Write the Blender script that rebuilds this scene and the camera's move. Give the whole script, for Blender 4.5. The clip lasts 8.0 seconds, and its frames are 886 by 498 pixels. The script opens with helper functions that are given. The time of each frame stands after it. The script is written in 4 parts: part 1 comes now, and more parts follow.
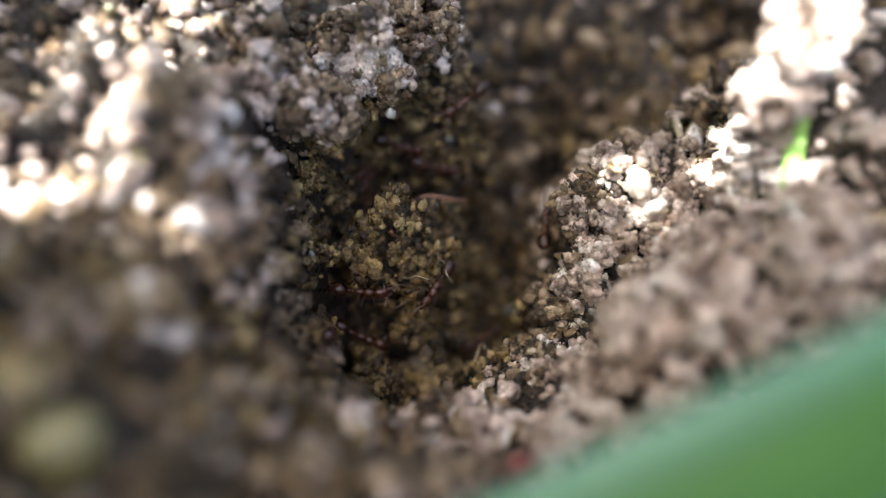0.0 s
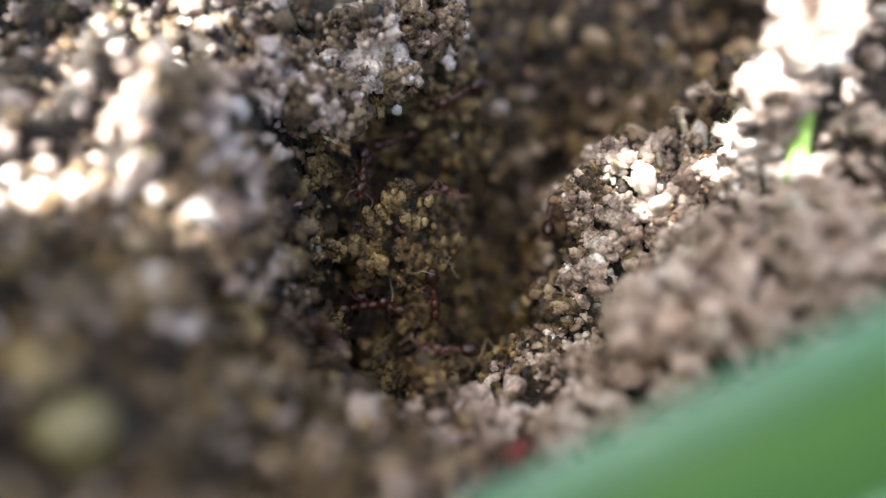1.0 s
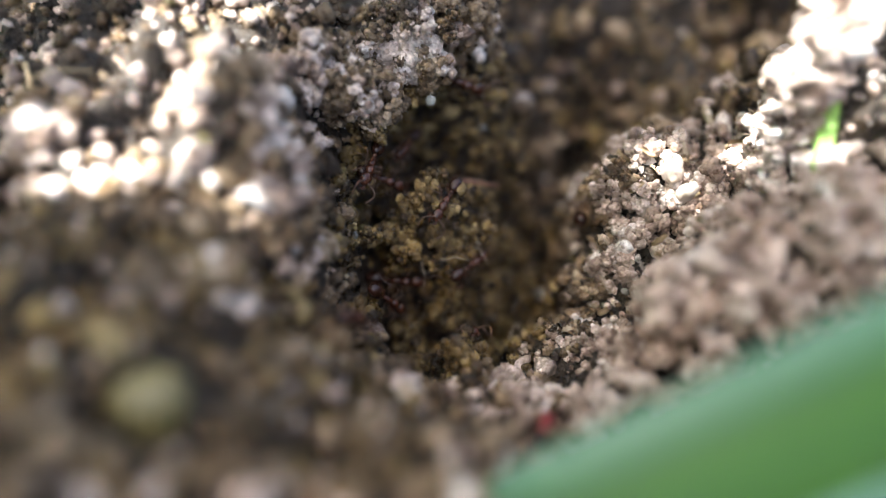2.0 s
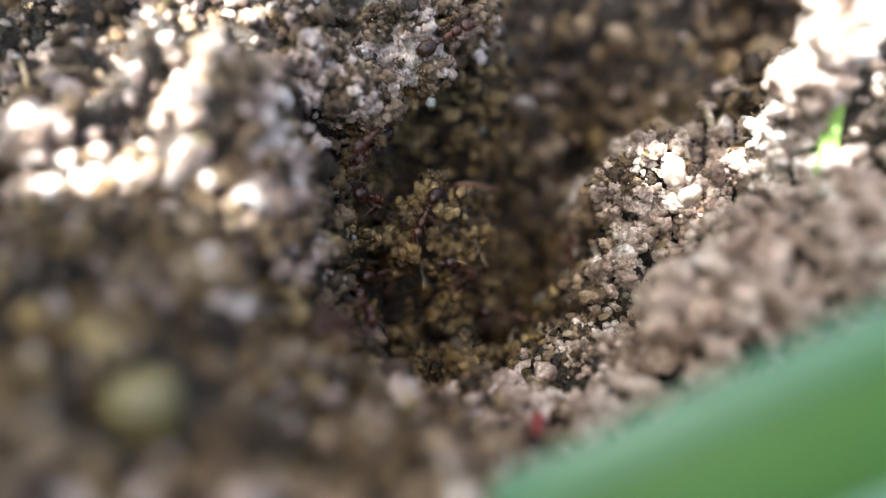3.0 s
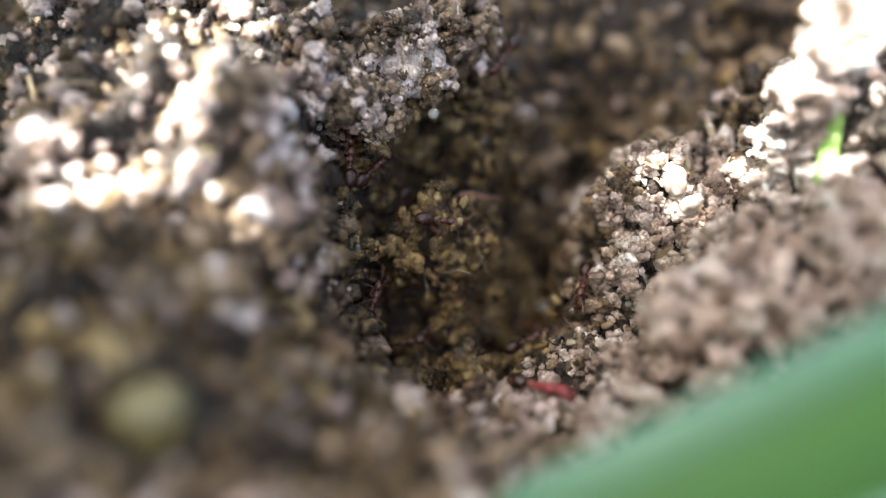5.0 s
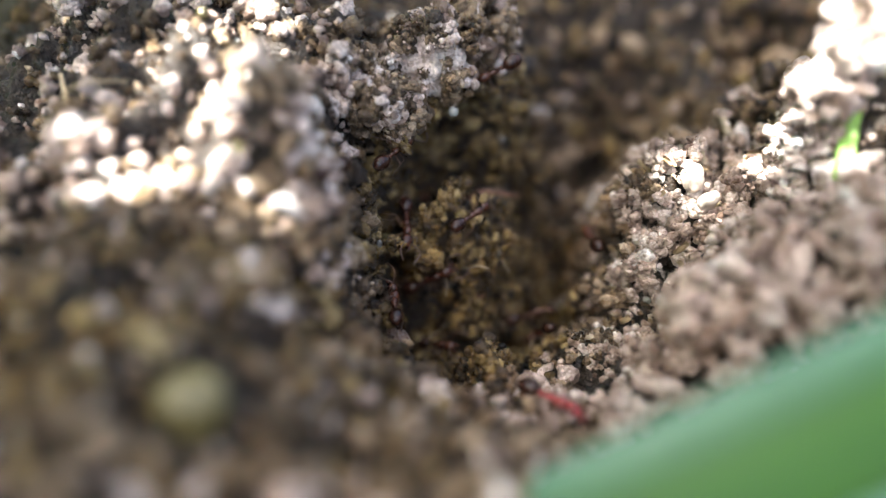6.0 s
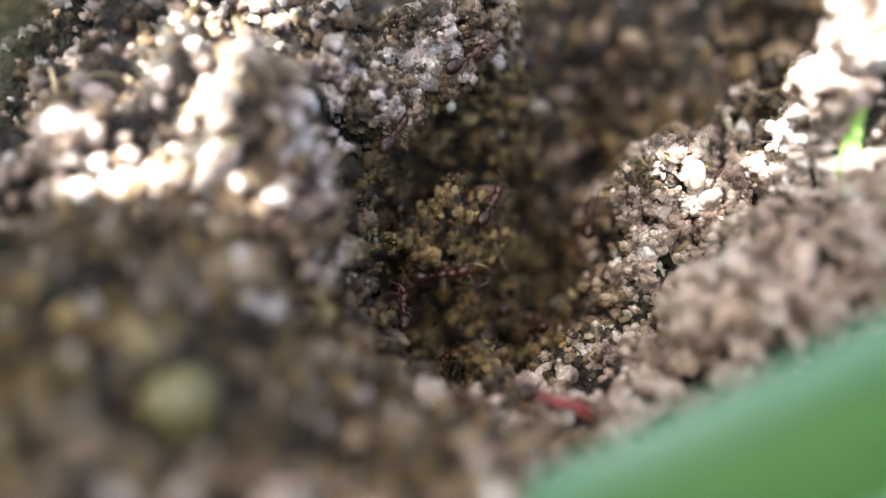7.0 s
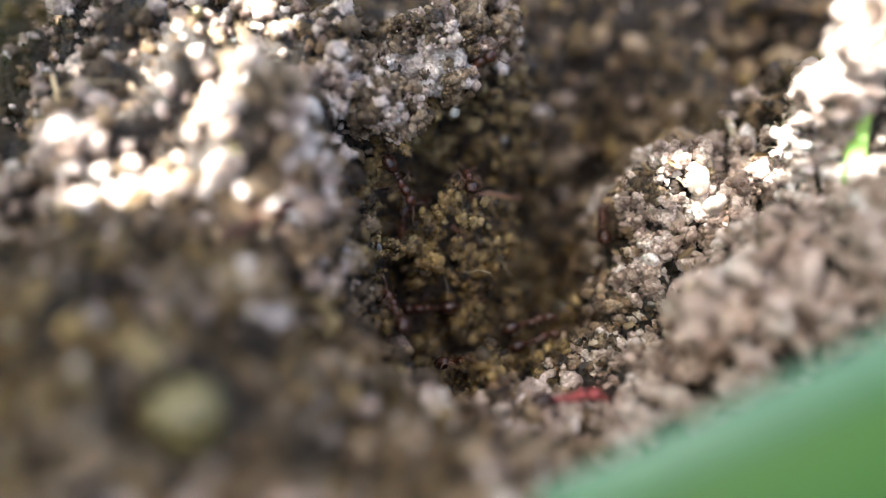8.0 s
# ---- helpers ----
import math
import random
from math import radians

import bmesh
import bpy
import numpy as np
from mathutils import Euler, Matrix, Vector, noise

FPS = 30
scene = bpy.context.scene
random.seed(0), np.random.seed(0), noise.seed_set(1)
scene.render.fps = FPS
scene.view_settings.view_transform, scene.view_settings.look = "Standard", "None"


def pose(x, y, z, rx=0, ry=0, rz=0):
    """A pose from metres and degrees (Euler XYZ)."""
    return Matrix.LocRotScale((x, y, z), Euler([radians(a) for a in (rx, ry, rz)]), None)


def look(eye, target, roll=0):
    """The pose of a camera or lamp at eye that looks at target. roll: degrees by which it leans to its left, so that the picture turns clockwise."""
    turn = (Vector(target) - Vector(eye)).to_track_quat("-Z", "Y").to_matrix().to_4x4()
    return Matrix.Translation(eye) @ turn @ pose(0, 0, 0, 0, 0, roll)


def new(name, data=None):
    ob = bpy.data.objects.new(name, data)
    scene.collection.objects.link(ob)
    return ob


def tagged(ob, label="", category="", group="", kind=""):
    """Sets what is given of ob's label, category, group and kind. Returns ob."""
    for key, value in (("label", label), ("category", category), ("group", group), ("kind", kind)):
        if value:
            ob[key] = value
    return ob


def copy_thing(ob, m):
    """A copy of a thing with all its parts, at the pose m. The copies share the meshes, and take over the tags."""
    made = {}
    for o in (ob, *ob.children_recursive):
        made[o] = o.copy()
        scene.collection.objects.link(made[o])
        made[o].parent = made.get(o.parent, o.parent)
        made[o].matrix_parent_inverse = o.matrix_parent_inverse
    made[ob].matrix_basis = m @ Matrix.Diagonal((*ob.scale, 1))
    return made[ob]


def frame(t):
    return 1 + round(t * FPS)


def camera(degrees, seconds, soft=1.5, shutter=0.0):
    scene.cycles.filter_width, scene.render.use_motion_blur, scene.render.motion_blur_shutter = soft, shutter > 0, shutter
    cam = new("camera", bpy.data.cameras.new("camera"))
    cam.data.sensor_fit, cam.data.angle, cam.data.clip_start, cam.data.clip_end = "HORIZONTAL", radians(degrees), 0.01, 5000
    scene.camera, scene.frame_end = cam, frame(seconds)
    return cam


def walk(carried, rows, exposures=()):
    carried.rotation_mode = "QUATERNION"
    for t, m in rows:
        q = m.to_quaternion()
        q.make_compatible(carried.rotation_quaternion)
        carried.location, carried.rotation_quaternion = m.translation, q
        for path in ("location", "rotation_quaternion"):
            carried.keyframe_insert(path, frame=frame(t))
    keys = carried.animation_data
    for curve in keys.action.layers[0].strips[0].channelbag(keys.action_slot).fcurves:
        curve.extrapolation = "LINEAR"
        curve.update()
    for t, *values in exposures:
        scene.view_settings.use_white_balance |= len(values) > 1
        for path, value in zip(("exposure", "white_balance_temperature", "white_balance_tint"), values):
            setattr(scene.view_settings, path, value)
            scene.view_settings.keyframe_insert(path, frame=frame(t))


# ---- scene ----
cam = camera(71.2, 8.0, soft=1.2)
cam.data.dof.use_dof = True
cam.data.dof.focus_distance = 0.0362
cam.data.dof.aperture_fstop = 8.8
MM = 0.001
EYE, TILT = 22.0, -50.0
# seconds; millimetres right, ahead and up; degrees of yaw, pitch and roll, all from the first camera
ROWS = [
    (0, 0.000, 0.000, 0.000, 0.000, 0.000, 0.000),
    (0.5, -0.096, -0.178, 0.123, 0.369, 0.262, -0.008),
    (1, -0.124, -0.222, -0.400, 0.364, 0.206, 0.060),
    (1.5, -0.700, -0.632, -0.643, 0.549, -0.183, 0.029),
    (1.7, -1.277, -1.279, -0.709, 0.793, -0.353, -0.004),
    (2.8, -2.046, -1.430, -1.050, 0.799, 0.095, -0.324),
    (3, -1.752, -1.043, -1.113, 0.780, 0.314, -0.393),
    (3.5, -1.086, -0.708, -0.995, 0.462, 0.780, -0.349),
    (4, -1.243, -0.957, -0.830, 0.759, 1.185, -0.357),
    (4.5, -1.426, -0.897, -1.041, 0.724, 1.082, -0.294),
    (5, -1.938, -1.249, -1.080, 0.796, 1.167, -0.114),
    (5.2, -2.686, -1.817, -1.296, 1.062, 1.134, -0.179),
    (6.3, -2.934, -1.845, -1.357, 1.171, 1.197, -0.205),
    (6.5, -2.932, -1.733, -1.148, 1.236, 1.198, -0.320),
    (7, -2.779, -1.278, -1.334, 1.109, 0.931, -0.351),
    (7.5, -2.854, -1.425, -1.477, 0.834, 1.092, -0.209),
    (8, -3.091, -1.164, -1.001, 0.963, 1.022, -0.224),
]
walk(
    cam,
    [(t, pose(0, 0, EYE * MM, TILT) @ pose(x * MM, y * MM, z * MM, 90 + pitch, roll, yaw)) for t, x, y, z, yaw, pitch, roll in ROWS],
    exposures=((0.0, 3.46, 6150, 4), (2.5, 3.55, 6150, 4), (8.0, 3.68, 6150, 4)),
)

# ---- light: shade under a leafy weed, with flecks of high sun ----
SUN = Vector((-0.35, -0.15, 0.92)).normalized()
sun = new("sun", bpy.data.lights.new("sun", "SUN"))
sun.data.energy, sun.data.angle, sun.data.color = 5.0, radians(0.53), (1.0, 0.985, 0.97)
sun.matrix_world = look(SUN, (0, 0, 0))
world = bpy.data.worlds.new("sky")
world.use_nodes = True
scene.world = world
sky = world.node_tree.nodes.new("ShaderNodeTexSky")
sky.sky_type, sky.sun_disc = "NISHITA", False
sky.air_density, sky.dust_density, sky.ozone_density = 0.7, 6.0, 0.6
sky.sun_elevation = math.asin(SUN.z)
sky.sun_rotation = math.atan2(SUN.x, SUN.y)
back = world.node_tree.nodes["Background"]
back.inputs["Strength"].default_value = 0.06
world.node_tree.links.new(sky.outputs["Color"], back.inputs["Color"])


# ---- materials ----
def material(name):
    m = bpy.data.materials.new(name)
    m.use_nodes = True
    return m, m.node_tree.nodes, m.node_tree.links, m.node_tree.nodes["Principled BSDF"]


def noise_node(nodes, links, scale, detail=3.0, rough=0.6):
    co = nodes.new("ShaderNodeTexCoord")
    n = nodes.new("ShaderNodeTexNoise")
    n.inputs["Scale"].default_value, n.inputs["Detail"].default_value, n.inputs["Roughness"].default_value = scale, detail, rough
    links.new(co.outputs["Object"], n.inputs["Vector"])
    return n


def ramp(nodes, stops):
    r = nodes.new("ShaderNodeValToRGB")
    while len(r.color_ramp.elements) < len(stops):
        r.color_ramp.elements.new(0.5)
    for e, (p, c) in zip(r.color_ramp.elements, stops):
        e.position, e.color = p, (*c, 1)
    return r


def bump(nodes, links, height, bsdf, strength, distance):
    b = nodes.new("ShaderNodeBump")
    b.inputs["Strength"].default_value, b.inputs["Distance"].default_value = strength, distance
    links.new(height, b.inputs["Height"])
    links.new(b.outputs["Normal"], bsdf.inputs["Normal"])
    return b


def mixed(nodes, links, kind, fac, a, b):
    m = nodes.new("ShaderNodeMix")
    m.data_type, m.blend_type = "RGBA", kind
    for value, socket in ((fac, m.inputs[0]), (a, m.inputs[6]), (b, m.inputs[7])):
        if isinstance(value, bpy.types.NodeSocket):
            links.new(value, socket)
        elif isinstance(value, tuple):
            socket.default_value = (*value, 1)
        else:
            socket.default_value = value
    return m.outputs[2]


DRY = [(0.0, (0.026, 0.014, 0.006)), (0.3, (0.086, 0.054, 0.027)), (0.5, (0.158, 0.104, 0.056)), (0.7, (0.250, 0.172, 0.102)), (1.0, (0.470, 0.365, 0.260))]
PALE = [(0.0, (0.140, 0.090, 0.066)), (0.3, (0.360, 0.264, 0.212)), (0.5, (0.530, 0.414, 0.352)), (0.7, (0.650, 0.532, 0.464)), (1.0, (0.830, 0.775, 0.735))]
DAMP_SHADE = [(0.0, (0.014, 0.007, 0.003)), (0.3, (0.052, 0.030, 0.010)), (0.5, (0.118, 0.074, 0.025)), (0.7, (0.190, 0.128, 0.048)), (1.0, (0.380, 0.280, 0.130))]
# shade put into the ground's colour: near-black in gaps and hollows between crumbs
GAP_SHADE = [(0.0, (0.008, 0.004, 0.002)), (0.5, (0.022, 0.013, 0.006)), (1.0, (0.050, 0.030, 0.014))]


def soil_material(name, source, colours=DRY, wet=0.4, stain=(0.86, 0.74, 0.52)):
    """Soil whose grains each have a tone of their own; source 'grains' for crumbs, '' for the bare bank."""
    m, nodes, links, bsdf = material(name)
    r = ramp(nodes, colours)
    coarse = noise_node(nodes, links, 1100.0, 4.0)
    fine = noise_node(nodes, links, 7000.0, 4.0, 0.65)
    if source:
        place = nodes.new("ShaderNodeNewGeometry")
        lumps = nodes.new("ShaderNodeTexNoise")
        lumps.inputs["Scale"].default_value, lumps.inputs["Detail"].default_value = 420.0, 3.0
        links.new(place.outputs["Position"], lumps.inputs["Vector"])
        pick = nodes.new("ShaderNodeMath")
        pick.operation, pick.inputs[1].default_value = "MULTIPLY_ADD", 0.75
        links.new(place.outputs["Random Per Island"], pick.inputs[0])
        swing = nodes.new("ShaderNodeMapRange")
        swing.inputs["From Min"].default_value, swing.inputs["From Max"].default_value = 0.3, 0.7
        swing.inputs["To Min"].default_value, swing.inputs["To Max"].default_value = -0.13, 0.38
        links.new(lumps.outputs["Fac"], swing.inputs["Value"])
        links.new(swing.outputs["Result"], pick.inputs[2])
        links.new(pick.outputs[0], r.inputs["Fac"])
    else:
        links.new(coarse.outputs["Fac"], r.inputs["Fac"])
    # fused grains: each has its own tone, and stands out from its neighbours
    cells = nodes.new("ShaderNodeTexVoronoi")
    cells.inputs["Scale"].default_value, cells.inputs["Randomness"].default_value = 4800.0, 1.0
    co = nodes.new("ShaderNodeTexCoord")
    wob = mixed(nodes, links, "LINEAR_LIGHT", 0.00009, co.outputs["Object"], fine.outputs["Color"])
    links.new(wob, cells.inputs["Vector"])
    flip = nodes.new("ShaderNodeMath")
    flip.operation, flip.inputs[0].default_value = "SUBTRACT", 1.0
    links.new(cells.outputs["Distance"], flip.inputs[1])
    tone = nodes.new("ShaderNodeSeparateColor")
    links.new(cells.outputs["Color"], tone.inputs[0])
    grain = ramp(nodes, [(0.0, (0.62, 0.57, 0.52)), (0.3, (0.85, 0.82, 0.79)), (0.6, (1.0, 0.98, 0.95)), (0.88, (1.14, 1.13, 1.11)), (1.0, (1.4, 1.4, 1.4))])
    links.new(tone.outputs[0], grain.inputs["Fac"])
    col = mixed(nodes, links, "MULTIPLY", 1.0, r.outputs["Color"], grain.outputs["Color"])
    # ochre stain in broad drifts
    drift = ramp(nodes, [(0.45, (0, 0, 0)), (0.65, (1, 1, 1))])
    broad = noise_node(nodes, links, 160.0, 2.0)
    links.new(broad.outputs["Fac"], drift.inputs["Fac"])
    stained = mixed(nodes, links, "MULTIPLY", 0.8, col, stain)
    links.new(mixed(nodes, links, "MIX", drift.outputs["Color"], col, stained), bsdf.inputs["Base Color"])
    gloss = ramp(nodes, [(wet, (0.14, 0.14, 0.14)), (0.58, (0.62, 0.62, 0.62)), (0.8, (0.95, 0.95, 0.95))])
    links.new(coarse.outputs["Fac"], gloss.inputs["Fac"])
    links.new(gloss.outputs["Color"], bsdf.inputs["Roughness"])
    rise = nodes.new("ShaderNodeMath")
    rise.operation = "MULTIPLY_ADD"
    links.new(fine.outputs["Fac"], rise.inputs[0])
    rise.inputs[1].default_value = 0.5
    links.new(flip.outputs[0], rise.inputs[2])
    bump(nodes, links, rise.outputs[0], bsdf, 1.0, 0.00016)
    return m


def plain_material(name, a, b, scale, rough, bump_mm=0.0, **more):
    m, nodes, links, bsdf = material(name)
    n = noise_node(nodes, links, scale, 4.0)
    r = ramp(nodes, [(0.3, a), (0.7, b)])
    links.new(n.outputs["Fac"], r.inputs["Fac"])
    links.new(r.outputs["Color"], bsdf.inputs["Base Color"])
    bsdf.inputs["Roughness"].default_value = rough
    for key, value in more.items():
        bsdf.inputs[key.replace("_", " ")].default_value = value
    if bump_mm:
        bump(nodes, links, n.outputs["Fac"], bsdf, 0.6, bump_mm * MM)
    return m


def blade_material(name, dark, light, coat=0.0, sheen=0.0):
    """Green leaf with fine veins along its length (local v runs across)."""
    m, nodes, links, bsdf = material(name)
    co = nodes.new("ShaderNodeUVMap")
    stretch = nodes.new("ShaderNodeMapping")
    stretch.inputs["Scale"].default_value = (1.5, 26.0, 1.0)
    links.new(co.outputs["UV"], stretch.inputs["Vector"])
    n = nodes.new("ShaderNodeTexNoise")
    n.inputs["Scale"].default_value, n.inputs["Detail"].default_value = 1.0, 3.0
    links.new(stretch.outputs["Vector"], n.inputs["Vector"])
    r = ramp(nodes, [(0.3, dark), (0.7, light)])
    links.new(n.outputs["Fac"], r.inputs["Fac"])
    # blue-green sky sheen painted into the colour of one half of the leaf
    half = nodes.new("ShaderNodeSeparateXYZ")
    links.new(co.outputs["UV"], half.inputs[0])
    sheen_band = ramp(nodes, [(0.0, (sheen,) * 3), (0.16, (0, 0, 0))])
    links.new(half.outputs["Y"], sheen_band.inputs["Fac"])
    skin = mixed(nodes, links, "MIX", sheen_band.outputs["Color"], r.outputs["Color"], (0.11, 0.235, 0.15))
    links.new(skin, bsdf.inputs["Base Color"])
    bsdf.inputs["Roughness"].default_value = 0.4
    bsdf.inputs["Coat Weight"].default_value, bsdf.inputs["Coat Roughness"].default_value = coat, 0.25
    bsdf.inputs["Specular IOR Level"].default_value = 0.4
    bump(nodes, links, n.outputs["Fac"], bsdf, 0.4, 0.0001)
    glow = nodes.new("ShaderNodeBsdfTranslucent")
    links.new(mixed(nodes, links, "MULTIPLY", 1.0, r.outputs["Color"], (1.9, 1.6, 0.6)), glow.inputs["Color"])
    both = nodes.new("ShaderNodeMixShader")
    both.inputs[0].default_value = 0.35
    links.new(bsdf.outputs[0], both.inputs[1])
    links.new(glow.outputs[0], both.inputs[2])
    links.new(both.outputs[0], nodes["Material Output"].inputs["Surface"])
    return m


SOIL = soil_material("soil", "", GAP_SHADE)
CRUMB = soil_material("loose_soil", "grains")
PALE_CRUMB = soil_material("pale_loose_soil", "grains", PALE, stain=(0.93, 0.85, 0.76))
DAMP_SHADE_CRUMB = soil_material("damp_and_shaded_soil", "grains", DAMP_SHADE, 0.5)
SHOOT = blade_material("young_shoot", (0.22, 0.42, 0.06), (0.36, 0.54, 0.14))
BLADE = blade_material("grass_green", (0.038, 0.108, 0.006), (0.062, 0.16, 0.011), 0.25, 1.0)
OLIVE = blade_material("olive_grass", (0.055, 0.062, 0.018), (0.11, 0.115, 0.045))
LEAF = blade_material("weed_green", (0.03, 0.08, 0.02), (0.06, 0.14, 0.03))
STEM = plain_material("weed_stem", (0.08, 0.12, 0.04), (0.14, 0.16, 0.06), 300.0, 0.6)
QUARTZ = plain_material("pale_quartz", (0.27, 0.25, 0.21), (0.43, 0.41, 0.37), 1500.0, 0.25, 0.03, Transmission_Weight=0.35)
OCHRE = plain_material("ochre_pebble", (0.085, 0.068, 0.022), (0.14, 0.112, 0.042), 700.0, 0.45, 0.05)
SLATE = plain_material("blue_grey_grit", (0.20, 0.24, 0.30), (0.33, 0.38, 0.45), 1500.0, 0.35, 0.03)
HUSK = plain_material("cream_husk", (0.38, 0.29, 0.22), (0.62, 0.52, 0.42), 1600.0, 0.7, 0.15)
STRAW = plain_material("dry_straw", (0.36, 0.25, 0.13), (0.58, 0.45, 0.28), 1800.0, 0.55, 0.03)
RUST = plain_material("rust_twig", (0.11, 0.045, 0.026), (0.21, 0.095, 0.055), 2200.0, 0.6, 0.03)
ROOT = plain_material("pale_rootlet", (0.30, 0.22, 0.14), (0.50, 0.42, 0.30), 2500.0, 0.5, 0.01)
CHITIN = plain_material("red_brown_chitin", (0.034, 0.011, 0.006), (0.068, 0.022, 0.011), 4000.0, 0.18, 0.008, Specular_IOR_Level=0.4)
RED = plain_material("bright_red_chitin", (0.17, 0.018, 0.018), (0.25, 0.04, 0.036), 4000.0, 0.3, 0.008)
GASTER = plain_material("dark_chitin", (0.02, 0.008, 0.005), (0.04, 0.015, 0.009), 3000.0, 0.14, 0.003, Specular_IOR_Level=0.35)
LEGS = plain_material("amber_chitin", (0.055, 0.025, 0.013), (0.11, 0.055, 0.03), 3000.0, 0.32)
BLACK = plain_material("eye_black", (0.01, 0.01, 0.01), (0.02, 0.02, 0.02), 3000.0, 0.15)


# ---- helpers for meshes ----
def part(name, bm, mat, parent=None, label="", smooth=True, m=None):
    mesh = bpy.data.meshes.new(name)
    bm.to_mesh(mesh)
    bm.free()
    mesh.materials.append(mat)
    if smooth:
        mesh.polygons.foreach_set("use_smooth", [True] * len(mesh.polygons))
    ob = new(name, mesh)
    ob.parent = parent
    if m is not None:
        ob.matrix_basis = m
    return tagged(ob, label)


def tube(bm, points, radii, sides=8):
    """A closed round tube along points (mm) with a radius (mm) at each."""
    pts = [Vector(p) * MM for p in points]
    side, rings = None, []
    for i, p in enumerate(pts):
        way = (pts[min(i + 1, len(pts) - 1)] - pts[max(i - 1, 0)]).normalized()
        if side is None:
            side = way.orthogonal().normalized()
        side = (side - way * side.dot(way)).normalized()
        up = way.cross(side)
        rings.append([bm.verts.new(p + (side * math.cos(a) + up * math.sin(a)) * radii[i] * MM) for a in (2 * math.pi * k / sides for k in range(sides))])
    for a, b in zip(rings, rings[1:]):
        for k in range(sides):
            bm.faces.new((a[k], a[(k + 1) % sides], b[(k + 1) % sides], b[k]))
    bm.faces.new(rings[0][::-1])
    bm.faces.new(rings[-1])
    return bm


def smooth_line(points, n):
    """n points on a smooth curve through the given ones."""
    out, k = [], len(points) - 1
    for j in range(n):
        s = j / (n - 1) * k
        i = min(int(s), k - 1)
        u = s - i
        p = [Vector(points[max(0, min(k, i + d))]) for d in (-1, 0, 1, 2)]
        out.append(0.5 * (2 * p[1] + (p[2] - p[0]) * u + (2 * p[0] - 5 * p[1] + 4 * p[2] - p[3]) * u * u + (3 * p[1] - p[0] - 3 * p[2] + p[3]) * u**3))
    return out


def ball(bm, centre, radii, tilt=0.0, cuts=12):
    """An ellipsoid (mm) with its long axis along y, tilted about x."""
    m = pose(*(c * MM for c in centre), tilt) @ Matrix.Diagonal((*(r * MM for r in radii), 1))
    bmesh.ops.create_uvsphere(bm, u_segments=cuts + 4, v_segments=cuts, radius=1, matrix=m)
    return bm


# ---- the ground: a crumbly bank round an ant hole ----
MOUNDS = [
    (22.8, 25.1, 5.5, 5.88), (-13.2, 25.1, 3.5, 2.18), (10.0, 25.5, 2.3, 2.17), (-20.1, 31.7, 5.5, 5.64), (-1.2, 35.3, 2.6, 8.50), (22.4, 28.2, 2.3, 2.75),
    (-10.7, 21.3, 2.3, 5.20), (-10.7, 31.0, 2.3, 2.76), (-16.8, 11.9, 5.5, 2.91), (-20.3, 21.3, 2.3, 2.66), (-12.1, 4.8, 2.3, 1.90), (-2.4, 25.5, 2.3, 1.41),
    (14.2, 17.2, 2.3, 1.13), (-7.9, 31.0, 2.3, 2.62), (8.6, 27.0, 1.8, 3.50),
]
PITS = [
    (3.0, 21.8, 5.5, 10.45), (9.6, 38.3, 5.5, 11.75), (-4.8, 14.6, 3.5, 5.22), (4.5, 29.6, 2.3, 5.91), (3.6, 10.4, 3.5, 4.84), (-5.2, 21.3, 2.3, 2.75),
    (-3.8, 29.6, 2.3, 3.06), (22.5, 44.0, 3.5, 6.89), (15.5, 28.2, 2.3, 2.83), (3.1, 24.1, 2.3, 7.83), (8.6, 15.8, 2.3, 3.12), (4.5, 35.1, 2.3, 3.96),
    (-3.8, 33.7, 2.3, 4.77), (-6.5, 26.8, 2.3, 6.18), (14.1, 46.1, 3.5, 1.75), (-5.2, 18.6, 2.3, 5.52), (1.7, 15.8, 2.3, 1.85), (5.9, 28.2, 2.3, 5.84),
    (1.7, 32.4, 2.3, 4.26), (12.8, 24.1, 2.3, 3.24),
]


# narrow dark hollows where nothing lies: plan place, radius, depth
CAVITIES = [(-3.4, 30.2, 2.0, 6.5), (-0.6, 31.2, 1.7, 5.5), (-6.4, 21.4, 1.7, 6.0), (-6.2, 18.6, 1.2, 3.5), (-1.4, 20.4, 1.4, 3.5), (1.0, 21.6, 1.8, 4.5), (-6.9, 25.0, 1.1, 3.5), (9.5, 41.0, 2.2, 7.0), (6.4, 37.0, 2.0, 6.0)]


def height(x, y):
    """The bank's height in mm, without its crumbs."""
    x, y = np.asarray(x, float), np.asarray(y, float)
    z = (0.041 -0.039 * x -0.028 * y) * np.exp(-(x**2 + (y - 25) ** 2) / (2 * 55.0**2))
    for sign, lumps in ((1, MOUNDS), (-1, PITS), (-1, CAVITIES)):
        for cx, cy, r, a in lumps:
            z = z + sign * a * np.exp(-((x - cx) ** 2 + (y - cy) ** 2) / (2 * r * r))
    return z


def slope(x, y, e=0.4):
    """The bank's upward normals."""
    n = np.stack([(height(x - e, y) - height(x + e, y)) / (2 * e), (height(x, y - e) - height(x, y + e)) / (2 * e), np.ones_like(np.asarray(x, float))], -1)
    return n / np.linalg.norm(n, axis=-1, keepdims=True)


def roughness(p):
    """How far (mm) the bank rises or sinks in lumps at a place on it."""
    hollow = math.exp(-(((p[0] + 2) / 6) ** 2) - ((p[1] - 25) / 8) ** 2)
    return (2.1 + 1.2 * hollow) * noise.fractal(Vector(p) * 0.35, 0.9, 2.1, 4)


